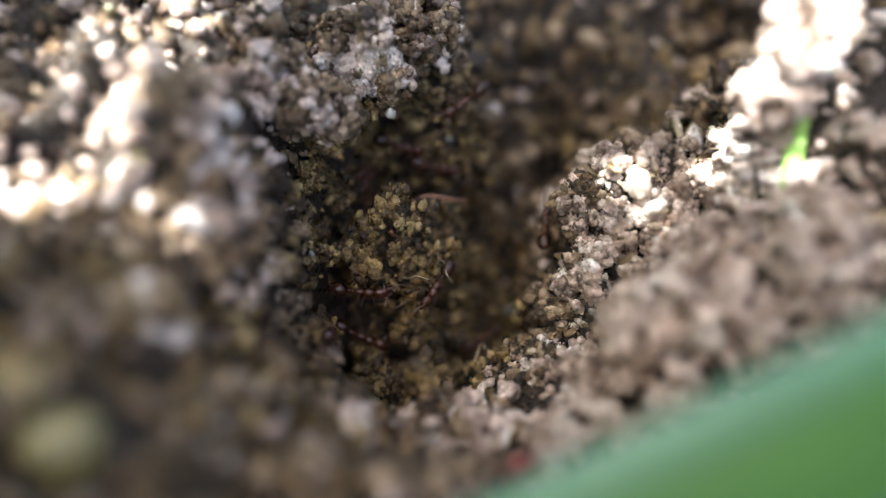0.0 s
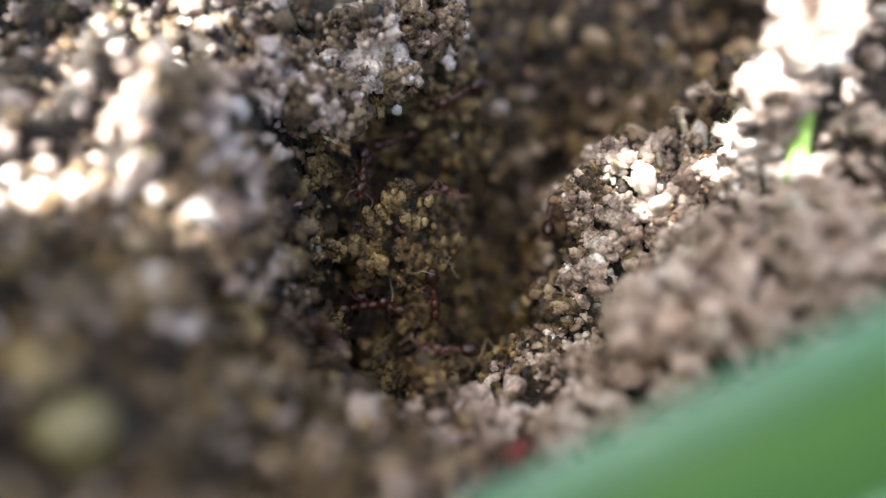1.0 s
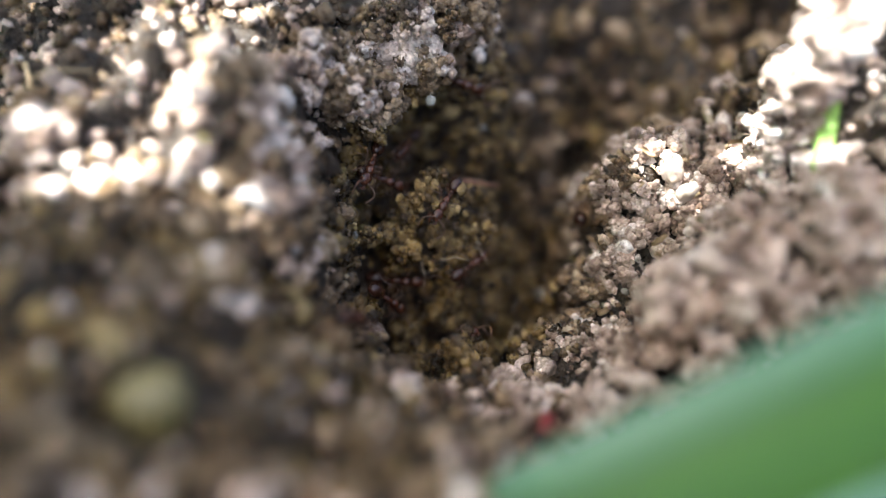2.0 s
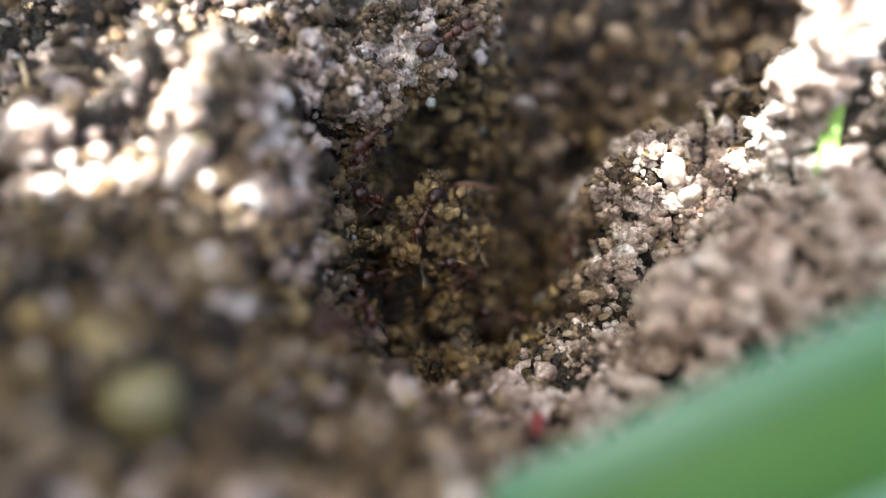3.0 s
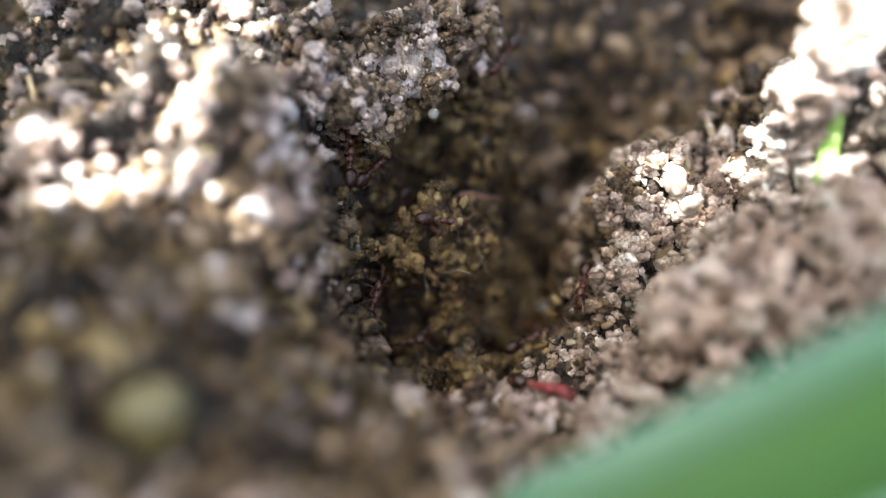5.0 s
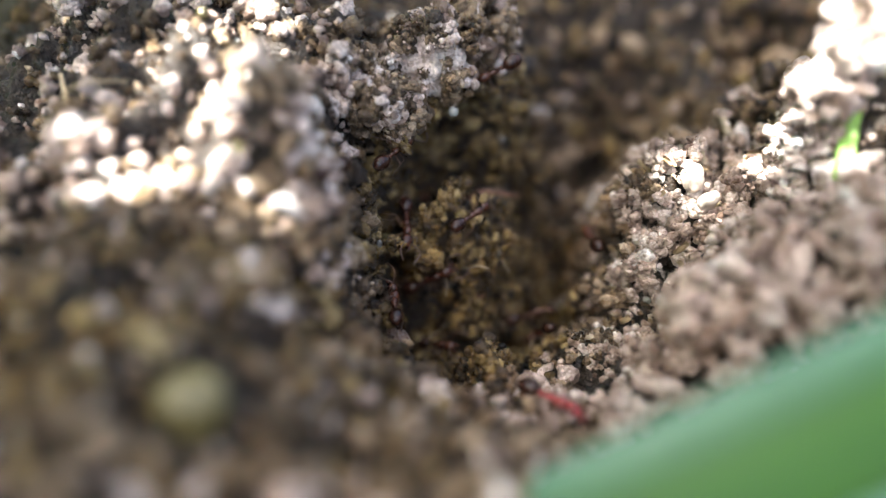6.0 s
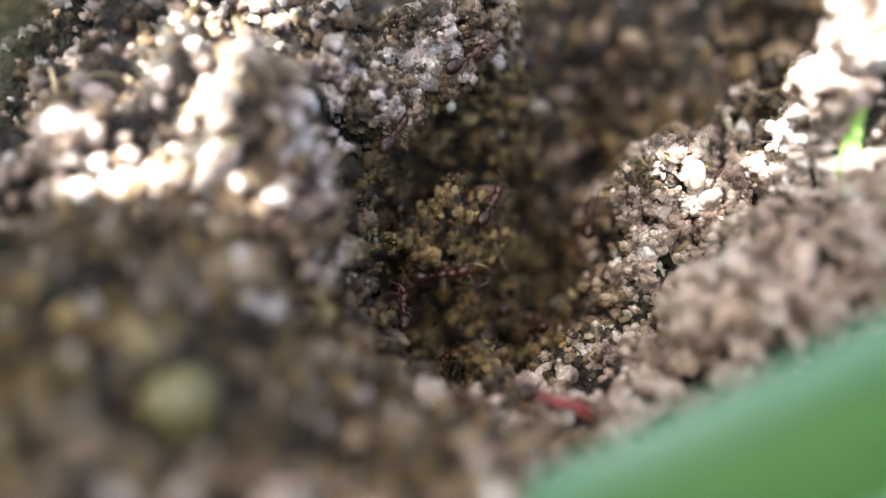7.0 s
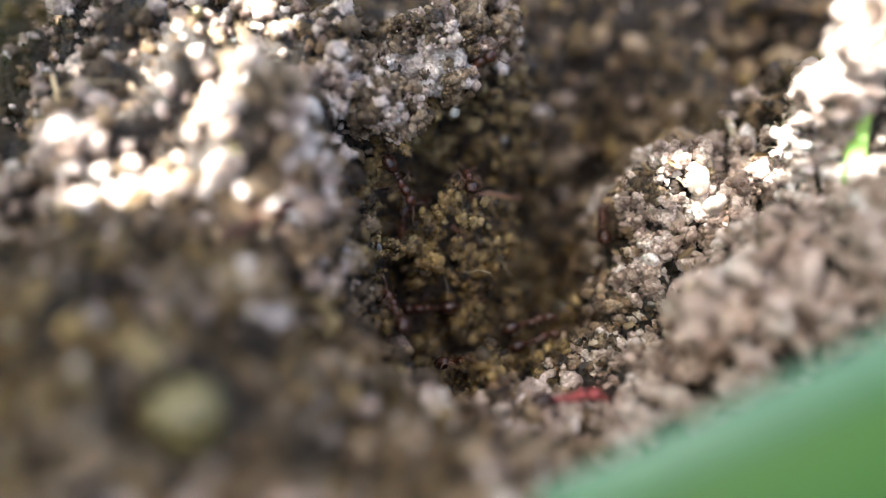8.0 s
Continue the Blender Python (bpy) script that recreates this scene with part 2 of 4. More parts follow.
def ground_sheet():
    far = [60.0 * 1.75**k for k in range(22)]
    xs = [-f for f in far[::-1]] + list(np.arange(-36, 38.01, 0.32)) + far
    ys = [-f for f in far[::-1]] + list(np.arange(-6, 66.01, 0.32)) + [f + 20 for f in far]
    gx, gy = np.meshgrid(xs, ys)
    gz = height(gx, gy)
    near = (np.abs(gx) < 45) & (gy > -10) & (gy < 75)
    for i, j in zip(*np.nonzero(near)):
        p = Vector((gx[i, j], gy[i, j], gz[i, j]))
        gz[i, j] += roughness(p)
    nx, ny = len(xs), len(ys)
    co = np.stack([gx, gy, gz], -1).reshape(-1, 3) * MM
    i = (np.arange(ny - 1)[:, None] * nx + np.arange(nx - 1)[None, :]).ravel()
    mesh = bpy.data.meshes.new("ground")
    mesh.from_pydata(co.tolist(), [], np.stack([i, i + 1, i + 1 + nx, i + nx], -1).tolist())
    mesh.polygons.foreach_set("use_smooth", [True] * len(mesh.polygons))
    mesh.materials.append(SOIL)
    return tagged(new("ground", mesh), "crumbly brown garden soil with an ant hole", "soil", kind="structure")


ground = ground_sheet()


def crumb_shape(seed, cuts, lobes=14, core=0.5, reach=(0.4, 0.85), size=(0.14, 0.4), rough=0.1):
    """A clump of fused grains about 1 across: vertices and triangles."""
    rnd = random.Random(seed)
    bm = bmesh.new()
    bmesh.ops.create_icosphere(bm, subdivisions=cuts, radius=1)
    centres = []
    for _ in range(lobes):
        v = Vector((rnd.gauss(0, 1), rnd.gauss(0, 1), rnd.gauss(0, 1))).normalized()
        centres.append((v * rnd.uniform(*reach), rnd.uniform(*size)))
    squash = Vector((rnd.uniform(0.7, 1.25), rnd.uniform(0.7, 1.25), rnd.uniform(0.55, 1.0)))
    far = Vector((seed * 3.1, seed * 1.7, 0))
    for v in bm.verts:
        d = v.co.normalized()
        r = core + 0.15 * noise.noise(d * 1.5 + far)
        for c, rho in centres:
            along = c.dot(d)
            inside = rho * rho - c.length_squared + along * along
            if inside > 0 and along > 0:
                r = max(r, along + math.sqrt(inside))
        r += rough * (noise.noise(d * 3.0 + far) + 0.7 * noise.noise(d * 7.0 + far) + 0.5 * noise.noise(d * 15.0 + far))
        v.co = Vector((d.x * squash.x, d.y * squash.y, d.z * squash.z)) * r
    bm.verts.ensure_lookup_table()
    co = np.array([v.co[:] for v in bm.verts])
    tri = np.array([[v.index for v in f.verts] for f in bm.faces])
    bm.free()
    return co, tri


def aggregate(seed, grains, cuts, size=(0.2, 0.34), string=0.3, reach=0.8):
    """A crumb about 1 in radius of many small grains stuck to one another, with gaps between them."""
    rnd = random.Random(seed)
    base = bmesh.new()
    bmesh.ops.create_icosphere(base, subdivisions=cuts, radius=1)
    base.verts.ensure_lookup_table()
    dirs = [v.co.normalized() for v in base.verts]
    faces = np.array([[v.index for v in f.verts] for f in base.faces])
    base.free()
    spots = [(Vector((0, 0, 0)), rnd.uniform(*size) * 1.2)]
    squash = Vector((rnd.uniform(0.8, 1.2), rnd.uniform(0.8, 1.2), rnd.uniform(0.65, 1.0)))
    while len(spots) < grains:
        c, r = spots[-1] if rnd.random() < string else rnd.choice(spots)
        q = rnd.uniform(*size) * (0.6 if rnd.random() < 0.25 else 1.0)
        way = Vector((rnd.gauss(0, 1), rnd.gauss(0, 1), rnd.gauss(0, 1))).normalized()
        p = c + way * (r + q) * 0.72
        if p.length < reach and all((p - o).length > 0.55 * (q + w) for o, w in spots):
            spots.append((p, q))
        elif rnd.random() < 0.02:
            reach *= 1.03
    co, tri = [], []
    for k, (c, r) in enumerate(spots):
        far = Vector((seed * 3.1 + k * 1.3, seed * 1.7, k * 2.9))
        own = Vector((rnd.uniform(0.75, 1.25), rnd.uniform(0.75, 1.25), rnd.uniform(0.75, 1.25)))
        tri.append(faces + len(co))
        for d in dirs:
            v = c + d * own * r * (1 + 0.5 * noise.noise(d * 1.6 + far) + 0.35 * noise.noise(d * 3.7 + far))
            co.append((v * squash)[:])
    return np.array(co), np.concatenate(tri)


def turns(n, rng):
    q = rng.normal(size=(n, 4))
    q /= np.linalg.norm(q, axis=1, keepdims=True)
    w, x, y, z = q.T
    return np.stack([1 - 2 * (y * y + z * z), 2 * (x * y - z * w), 2 * (x * z + y * w), 2 * (x * y + z * w), 1 - 2 * (x * x + z * z), 2 * (y * z - x * w), 2 * (x * z - y * w), 2 * (y * z + x * w), 1 - 2 * (x * x + y * y)], -1).reshape(n, 3, 3)


def scatter(n, rng, x0, x1, y0, y1, crevices=False):
    """n places on the bank, evenly over its slopes, inside a stretch of the plan; crevices stay open."""
    out = []
    while len(out) < n:
        x, y = rng.uniform(x0, x1), rng.uniform(y0, y1)
        if abs(x) > 15 + 0.78 * y:
            continue
        if any((x - cx) ** 2 + (y - cy) ** 2 < (0.85 * r) ** 2 for cx, cy, r, _ in CAVITIES):
            continue
        if crevices and roughness((x, y, float(height(x, y)))) < -0.14:
            continue
        if rng.uniform() < 0.3 / max(slope(x, y)[2], 0.3):
            out.append((x, y))
    return np.array(out)


def merged(name, batches, mat, label):
    """One mesh from many placed shapes: batches of (shapes, places mm, radii mm, turns)."""
    cos, tris, base = [], [], 0
    for shapes, places, radii, rots in batches:
        for k in range(len(places)):
            co, tri = shapes[k % len(shapes)]
            cos.append((co @ rots[k].T) * radii[k] + places[k])
            tris.append(tri + base)
            base += len(co)
    co, tri = np.concatenate(cos) * MM, np.concatenate(tris)
    mesh = bpy.data.meshes.new(name)
    mesh.vertices.add(len(co))
    mesh.vertices.foreach_set("co", co.ravel())
    mesh.loops.add(tri.size)
    mesh.loops.foreach_set("vertex_index", tri.ravel())
    mesh.polygons.add(len(tri))
    mesh.polygons.foreach_set("loop_start", np.arange(0, tri.size, 3))
    mesh.polygons.foreach_set("use_smooth", np.ones(len(tri), bool))
    mesh.update(calc_edges=True)
    mesh.materials.append(mat)
    ob = new(name, mesh)
    ob.parent = ground
    return tagged(ob, label, kind="stuff")


FINE = [aggregate(s, 11 + s % 3 * 3, 2, (0.23, 0.38), 0.2 + 0.06 * (s % 4)) for s in range(12)]
MIDDLE = [aggregate(s + 20, 4, 2, (0.4, 0.6), 0.2) for s in range(14)]
COARSE = [crumb_shape(s + 20, 2, 9, 0.5, size=(0.25, 0.45), rough=0.15) for s in range(14)]
SMALL = [crumb_shape(s + 40, 2, 6, 0.6, size=(0.25, 0.45), rough=0.14) for s in range(8)]
GRIT = [crumb_shape(s + 50, 1, 3, 0.8, rough=0.2) for s in range(4)]


def settle(xy, lift):
    z = height(xy[:, 0], xy[:, 1])
    p = np.column_stack([xy, z])
    for k in range(len(p)):
        p[k, 2] += roughness(p[k])
    return p + slope(xy[:, 0], xy[:, 1]) * np.asarray(lift)[:, None]


# lumps that stand on or overhang the bank: centre and half sizes in mm, crumbs on each, label
CLODS = [
    ((-4.5, 31.9, 1.1), (3.0, 2.4, 3.0), 230, "crumbly overhanging soil clod above the ant hole"),
    ((-6.9, 28.2, 0.2), (2.0, 1.8, 2.2), 110, "brown soil clod on the brink of the hole"),
    ((-1.5, 34.8, 1.4), (2.2, 2.0, 2.8), 150, "crumbly brown soil clod over the back of the hole"),
    ((15.9, 24.6, 4.8), (1.5, 1.3, 5.2), 210, "tall sunlit soil clod beside the grass shoot"),
    ((8.7, 26.2, -5.3), (1.7, 1.7, 2.4), 90, "knobbly dry soil clod on the rim of the hole"),
    ((-13.2, 13.6, 0.9), (3.2, 2.6, 2.5), 260, "large grey-brown soil clod on the bank"),
    ((-8.6, 10.6, -1.4), (2.1, 1.8, 1.9), 150, "rounded tan soil clod low on the bank"),
    ((12.4, 16.4, -1.3), (2.8, 2.0, 2.0), 150, "pale dry soil clod on the spoil mound"),
    ((9.2, 15.9, -2.6), (1.7, 1.7, 2.0), 90, "rounded pale soil clod at the edge of the spoil mound"),
    ((-5.0, 8.6, -2.6), (1.9, 1.6, 1.7), 110, "brown soil clod low on the bank"),
    ((-9.2, 28.8, 1.9), (2.2, 2.0, 2.1), 150, "grainy brown soil clod between the bank and the hole"),
    ((17.0, 20.8, -0.3), (1.7, 1.0, 1.1), 45, "small heap of pale crumbs at the foot of the grass shoot"),
]


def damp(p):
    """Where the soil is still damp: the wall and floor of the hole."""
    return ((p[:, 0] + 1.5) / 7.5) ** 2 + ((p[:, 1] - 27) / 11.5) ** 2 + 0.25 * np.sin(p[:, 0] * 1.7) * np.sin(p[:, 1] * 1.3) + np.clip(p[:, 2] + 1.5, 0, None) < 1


def soil_kind(p):
    """0 damp in the hole and darkened as shade outside it, 1 brown on the bank, 2 pale and dry on the spoil mound and
    lightened for the sun patch.
    """
    # besides the dry mound, left-bank crumbs are coloured paler to whiten the sun patch
    spoil = (p[:, 0] - 0.1 * (p[:, 1] - 25) + 0.8 * np.sin(p[:, 1] * 0.9) > 7.5 + 1.8 * np.sin(p[:, 0] * 63.1 + p[:, 1] * 97.7 + p[:, 2] * 41.3)) & (p[:, 1] < 31 + 0.8 * np.sin(p[:, 0])) | ((p[:, 1] < 18) & (p[:, 0] > 1.5 + 4 * np.sin(p[:, 0] * 83.1 + p[:, 1] * 61.7))) | ((p[:, 0] < -9) & (p[:, 1] > 17.5) & (p[:, 1] < 34) & (np.sin(p[:, 0] * 37.7 + p[:, 1] * 71.1 + p[:, 2] * 87.3) > 0.0))
    mixed_in = np.sin(p[:, 0] * 91.7 + p[:, 1] * 57.3 + p[:, 2] * 33.1) > 0.75
    clods = np.zeros(len(p), bool)
    for c, size, *_ in CLODS[5:7]:
        clods |= (np.sin(p[:, 0] * 71.3 + p[:, 1] * 37.9 + p[:, 2] * 53.7) > 0.85) & ((((p - np.array(c)) / (np.array(size) * 1.15)) ** 2).sum(1) < 1)
    flecked = np.sin(p[:, 0] * 47.3 + p[:, 1] * 83.9 + p[:, 2] * 29.7) > 0.95
    brink = clods | flecked | mixed_in & (p[:, 0] > -8.5) & (p[:, 0] < 1) & (p[:, 1] > 25) & (p[:, 2] > -1.5)
    # shade by colour: near left and far back get the darker crumbs too
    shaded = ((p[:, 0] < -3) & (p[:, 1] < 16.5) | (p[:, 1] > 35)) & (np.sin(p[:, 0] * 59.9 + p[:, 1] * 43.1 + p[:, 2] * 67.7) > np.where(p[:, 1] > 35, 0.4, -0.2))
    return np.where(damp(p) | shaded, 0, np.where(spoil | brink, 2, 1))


CRUMB_MESHES = {}


def crumb_part(k, place, radius, turn, kind):
    """One crumb that can be picked up by itself; alike crumbs share a mesh."""
    if (k % 12, kind) not in CRUMB_MESHES:
        co, tri = FINE[k % 12]
        mesh = bpy.data.meshes.new("crumb")
        mesh.from_pydata((co * MM).tolist(), [], tri.tolist())
        mesh.polygons.foreach_set("use_smooth", [True] * len(mesh.polygons))
        mesh.materials.append((DAMP_SHADE_CRUMB, CRUMB, PALE_CRUMB)[kind])
        CRUMB_MESHES[k % 12, kind] = mesh
    ob = new("crumb", CRUMB_MESHES[k % 12, kind])
    ob.parent = ground
    ob.matrix_basis = Matrix.LocRotScale(Vector(place) * MM, Matrix(turn.tolist()).to_quaternion(), Vector((radius,) * 3))


def loose_soil():
    rng = np.random.default_rng(3)
    piles = ([], [], [])
    lots = []
    for shapes, n, region, r0, r1, single in (
        (FINE, 260, (6, 19, 14, 33), 0.5, 1.25, 150),
        (FINE, 330, (-8, 3, 15, 36), 0.5, 1.15, 150),
        (FINE, 90, (-7.5, 1.5, 17, 32), 0.6, 1.3, 0),
        (COARSE, 1900, (-34, 34, 2, 62), 0.4, 1.0, 0),
        (COARSE, 420, (-27, -8, 16, 34), 0.3, 0.85, 0),
        (COARSE, 420, (-36, -8, 28, 52), 0.3, 0.9, 0),
        (COARSE, 40, (-30, -7, 2, 26), 0.8, 1.3, 0),
        (MIDDLE, 150, (-14.5, -7.5, 16, 25), 0.4, 0.9, 0),
        (MIDDLE, 200, (7.5, 19, 14, 29), 0.3, 0.7, 0),
        (MIDDLE, 150, (-1, 9, 18, 33), 0.3, 0.7, 0),
        (MIDDLE, 230, (-9.5, 6, 5, 17), 0.4, 1.1, 0),
        (COARSE, 260, (-10, 6, 3, 16), 0.3, 0.7, 0),
        (COARSE, 1300, (-26, -4, 3, 20), 0.25, 0.8, 0),
        (COARSE, 600, (7, 30, 6, 24), 0.35, 0.9, 0),
        (COARSE, 300, (-18, 0, 27, 50), 0.3, 0.8, 0),
        (COARSE, 220, (0, 30, 33, 60), 0.7, 1.7, 0),
        (COARSE, 450, (-2, 34, 34, 62), 0.4, 0.9, 0),
        (MIDDLE, 700, (-9, 20, 10, 40), 0.35, 0.75, 0),
        (SMALL, 4200, (-9, 20, 11, 37), 0.12, 0.34, 0),
        (SMALL, 3200, (-32, 30, 2, 60), 0.2, 0.5, 0),
    ):
        xy = scatter(n, rng, *region, crevices=shapes is FINE or shapes is MIDDLE)
        radii = r0 + (r1 - r0) * rng.uniform(size=n) ** 2.2
        lots.append((shapes, settle(xy, radii * (rng.uniform(0.1, 1.2, n) if shapes is FINE else rng.uniform(-0.1, 0.8, n))), radii, single))
    for centre, size, n, _ in CLODS:
        way = rng.normal(size=(n, 3))
        way /= np.linalg.norm(way, axis=1, keepdims=True)
        n = n * 3 // 5 if 20 < centre[1] < 33 or centre[0] > 5 else n
        way = way[:n]
        radii = (0.5 if 20 < centre[1] < 33 or centre[0] > 5 else 0.32) + 0.65 * rng.uniform(size=n) ** 1.6
        lots.append((FINE if 20 < centre[1] < 33 else MIDDLE if centre[1] > 20 else COARSE, np.array(centre) + way * np.array(size) * rng.uniform(0.8, 1.05, (n, 1)), radii, 0))
    for shapes, places, radii, single in lots:
        # nothing lies on the ochre pebble
        free = np.hypot(places[:, 0] + 12.2, places[:, 1] - 8.0) > 1.7 + 0.5 * radii
        places, radii = places[free], radii[free]
        n = len(places)
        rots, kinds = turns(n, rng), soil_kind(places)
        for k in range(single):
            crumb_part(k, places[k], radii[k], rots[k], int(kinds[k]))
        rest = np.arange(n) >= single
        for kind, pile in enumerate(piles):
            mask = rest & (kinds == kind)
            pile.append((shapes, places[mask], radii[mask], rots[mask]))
        if shapes is FINE:
            # grit stuck to the crumbs
            m = 9 * n
            host = rng.integers(0, n, m)
            way = rng.normal(size=(m, 3))
            way /= np.linalg.norm(way, axis=1, keepdims=True)
            spots = places[host] + way * (radii[host] * rng.uniform(0.6, 0.8, m))[:, None]
            kinds, size, spin = soil_kind(spots), rng.uniform(0.04, 0.15, m), turns(m, rng)
            for kind, pile in enumerate(piles):
                mask = kinds == kind
                pile.append((GRIT, spots[mask], size[mask], spin[mask]))
    merged("damp_and_shaded_crumbs", piles[0], DAMP_SHADE_CRUMB, "damp olive-brown soil crumbs in the hole, and darker crumbs painting shade on the bank")
    merged("loose_crumbs", piles[1], CRUMB, "loose brown soil crumbs and grit")
    merged("dry_and_sunlit_crumbs", piles[2], PALE_CRUMB, "pale dry crumbs on the spoil mound, and paler crumbs whitening the sun patch")


loose_soil()


def clod(centre, radii, label, seed):
    """The knobbly body of a lump of soil."""
    co, tri = crumb_shape(seed, 5, 90, 0.6, (0.55, 0.78), (0.12, 0.24), 0.05)
    bm = bmesh.new()
    vs = [bm.verts.new([c[i] * radii[i] * 0.82 * MM for i in range(3)]) for c in co]
    for t in tri:
        bm.faces.new([vs[i] for i in t])
    mat = (DAMP_SHADE_CRUMB, CRUMB, PALE_CRUMB)[int(soil_kind(np.array([centre]))[0])]
    ob = part("soil_clod", bm, mat, None, label, m=pose(*(c * MM for c in centre)))
    return tagged(ob, category="soil clod", group="soil clods")


for k, (centre, size, _, label) in enumerate(CLODS):
    clod(centre, size, label, 61 + k)
# ---- things ----


def grass_blade(name, points, widths, thick, mat, label, fold=0.16, n=40, face=(0, -0.5, 0.86), arch=0.0):
    """A long blade along points (mm), folded or arched across, its upper side towards face, with a midrib."""
    line = smooth_line(points, n)
    bm = bmesh.new()
    uv = bm.loops.layers.uv.new("UVMap")
    across, rows = 13, []
    for i, p in enumerate(line):
        way = (line[min(i + 1, n - 1)] - line[max(i - 1, 0)]).normalized()
        side = way.cross(Vector(face)).normalized()
        up = side.cross(way).normalized()
        w = np.interp(i / (n - 1), np.linspace(0, 1, len(widths)), widths)
        top, bottom = [], []
        for k in range(across):
            s = k / (across - 1) * 2 - 1
            q = p + side * s * w / 2 + up * (abs(s) * fold * w + 0.01 * w * math.cos(9 * s))
            if arch:
                # two nearly flat halves that meet in a rounded fold
                bends = [(s * u, arch * math.tanh(2.5 * s * u)) for u in np.linspace(0.05, 0.95, 10)]
                q = p + (side * s * sum(math.cos(b) for _, b in bends) - up * s * sum(math.sin(b) for _, b in bends)) * w / 20
            top.append(bm.verts.new((q + up * thick / 2 * (1.2 - abs(s))) * MM))
            bottom.append(bm.verts.new((q - up * thick / 2 * (1.2 - abs(s))) * MM))
        rows.append(top + bottom[::-1])
    m = len(rows[0])
    for i in range(n - 1):
        for k in range(m):
            f = bm.faces.new((rows[i][k], rows[i][(k + 1) % m], rows[i + 1][(k + 1) % m], rows[i + 1][k]))
            for loop, (a, b) in zip(f.loops, ((i, k), (i, k + 1), (i + 1, k + 1), (i + 1, k))):
                loop[uv].uv = (a / n, min(b, m - b) / across)
    bm.faces.new(rows[0])
    bm.faces.new(rows[-1][::-1])
    bmesh.ops.recalc_face_normals(bm, faces=bm.faces)
    root = tagged(new(name), label, "grass", "grass blades")
    part("blade", bm, mat, root)
    rib = bmesh.new()
    tube(rib, line, [0.05 * np.interp(i / (n - 1), np.linspace(0, 1, len(widths)), widths) for i in range(n)], 8)
    part("midrib", rib, mat, root)
    return root


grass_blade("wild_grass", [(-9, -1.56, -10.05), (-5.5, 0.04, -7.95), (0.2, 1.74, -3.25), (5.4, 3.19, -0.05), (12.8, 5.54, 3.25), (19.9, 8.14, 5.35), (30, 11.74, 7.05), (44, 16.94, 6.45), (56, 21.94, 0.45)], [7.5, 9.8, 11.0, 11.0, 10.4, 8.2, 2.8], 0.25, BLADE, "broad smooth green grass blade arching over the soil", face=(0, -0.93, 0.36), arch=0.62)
grass_blade("wild_grass", [(2, 0.8, -7.6), (4.7, 1.5, -7.1), (10.4, 3.4, -4.5), (16.4, 5.5, -1.4), (23.3, 7.9, 0.6), (34, 10.8, 0.9)], [2.5, 3.0, 3.0, 2.6, 1.0], 0.25, BLADE, "green grass blade low under a broader one")
grass_blade("grass_shoot", [(17.2, 21.4, -0.6), (17.0, 22.0, 0.9), (17.3, 23.4, 2.0), (17.7, 25.4, 3.8), (17.3, 26.8, 6.4), (16.7, 27.2, 9.3), (16.2, 29, 12.5), (15, 33, 17), (12, 38, 20)], [0.8, 0.85, 0.85, 0.85, 0.85, 0.7, 0.2], 0.4, SHOOT, "young green grass shoot growing out of the soil", face=(-0.45, -0.6, 0.66))


SWAYING = grass_blade("wild_grass", [(-31, 2, 1.2), (-25, 3.4, 8), (-19, 4.8, 11.6), (-14.6, 5.7, 13.4), (-12.2, 6.4, 14.7), (-10.4, 7.2, 15.7), (-8.2, 8.4, 16.9)], [1.2, 1.7, 1.9, 1.9, 1.7, 1.3, 0.3], 0.2, OLIVE, "thin olive grass blade swaying over the bank", face=(0.3, -0.6, 0.7))


def unseen_grass_screen():
    """Unseen grass added round the bare soil to block low skylight, too thick to count."""
    rng = random.Random(21)
    bm = bmesh.new()
    uv = bm.loops.layers.uv.new("UVMap")
    for _ in range(1000):
        a, r = rng.uniform(1.2, 4.3), rng.uniform(85, 230)
        x, y = r * math.cos(a), 25 + r * math.sin(a)
        tall, wide, lean = rng.uniform(70, 150), rng.uniform(2.5, 5), rng.uniform(0.0, 2 * math.pi)
        bend = rng.uniform(10, 45)
        side = Vector((-math.sin(lean), math.cos(lean), 0))
        rows = []
        for i in range(6):
            s = i / 5
            p = Vector((x + bend * s * s * math.cos(lean), y + bend * s * s * math.sin(lean), -1.5 + tall * (s - 0.18 * s * s)))
            w = wide * (1 - s**2.5) / 2 + 0.05
            rows.append([bm.verts.new((p + side * w * k + Vector((math.cos(lean), math.sin(lean), 0)) * abs(k) * w * 0.35) * MM) for k in (-1, 0, 1)])
        for p, q in zip(rows, rows[1:]):
            for k in range(2):
                f = bm.faces.new((p[k], p[k + 1], q[k + 1], q[k]))
                for loop, c in zip(f.loops, (k, k + 1, k + 1, k)):
                    loop[uv].uv = (0.5, c / 2)
    tagged(part("unseen_grass_screen", bm, LEAF, None, "unseen green grass added round the bare soil to block low skylight"), category="grass", kind="stuff")


unseen_grass_screen()


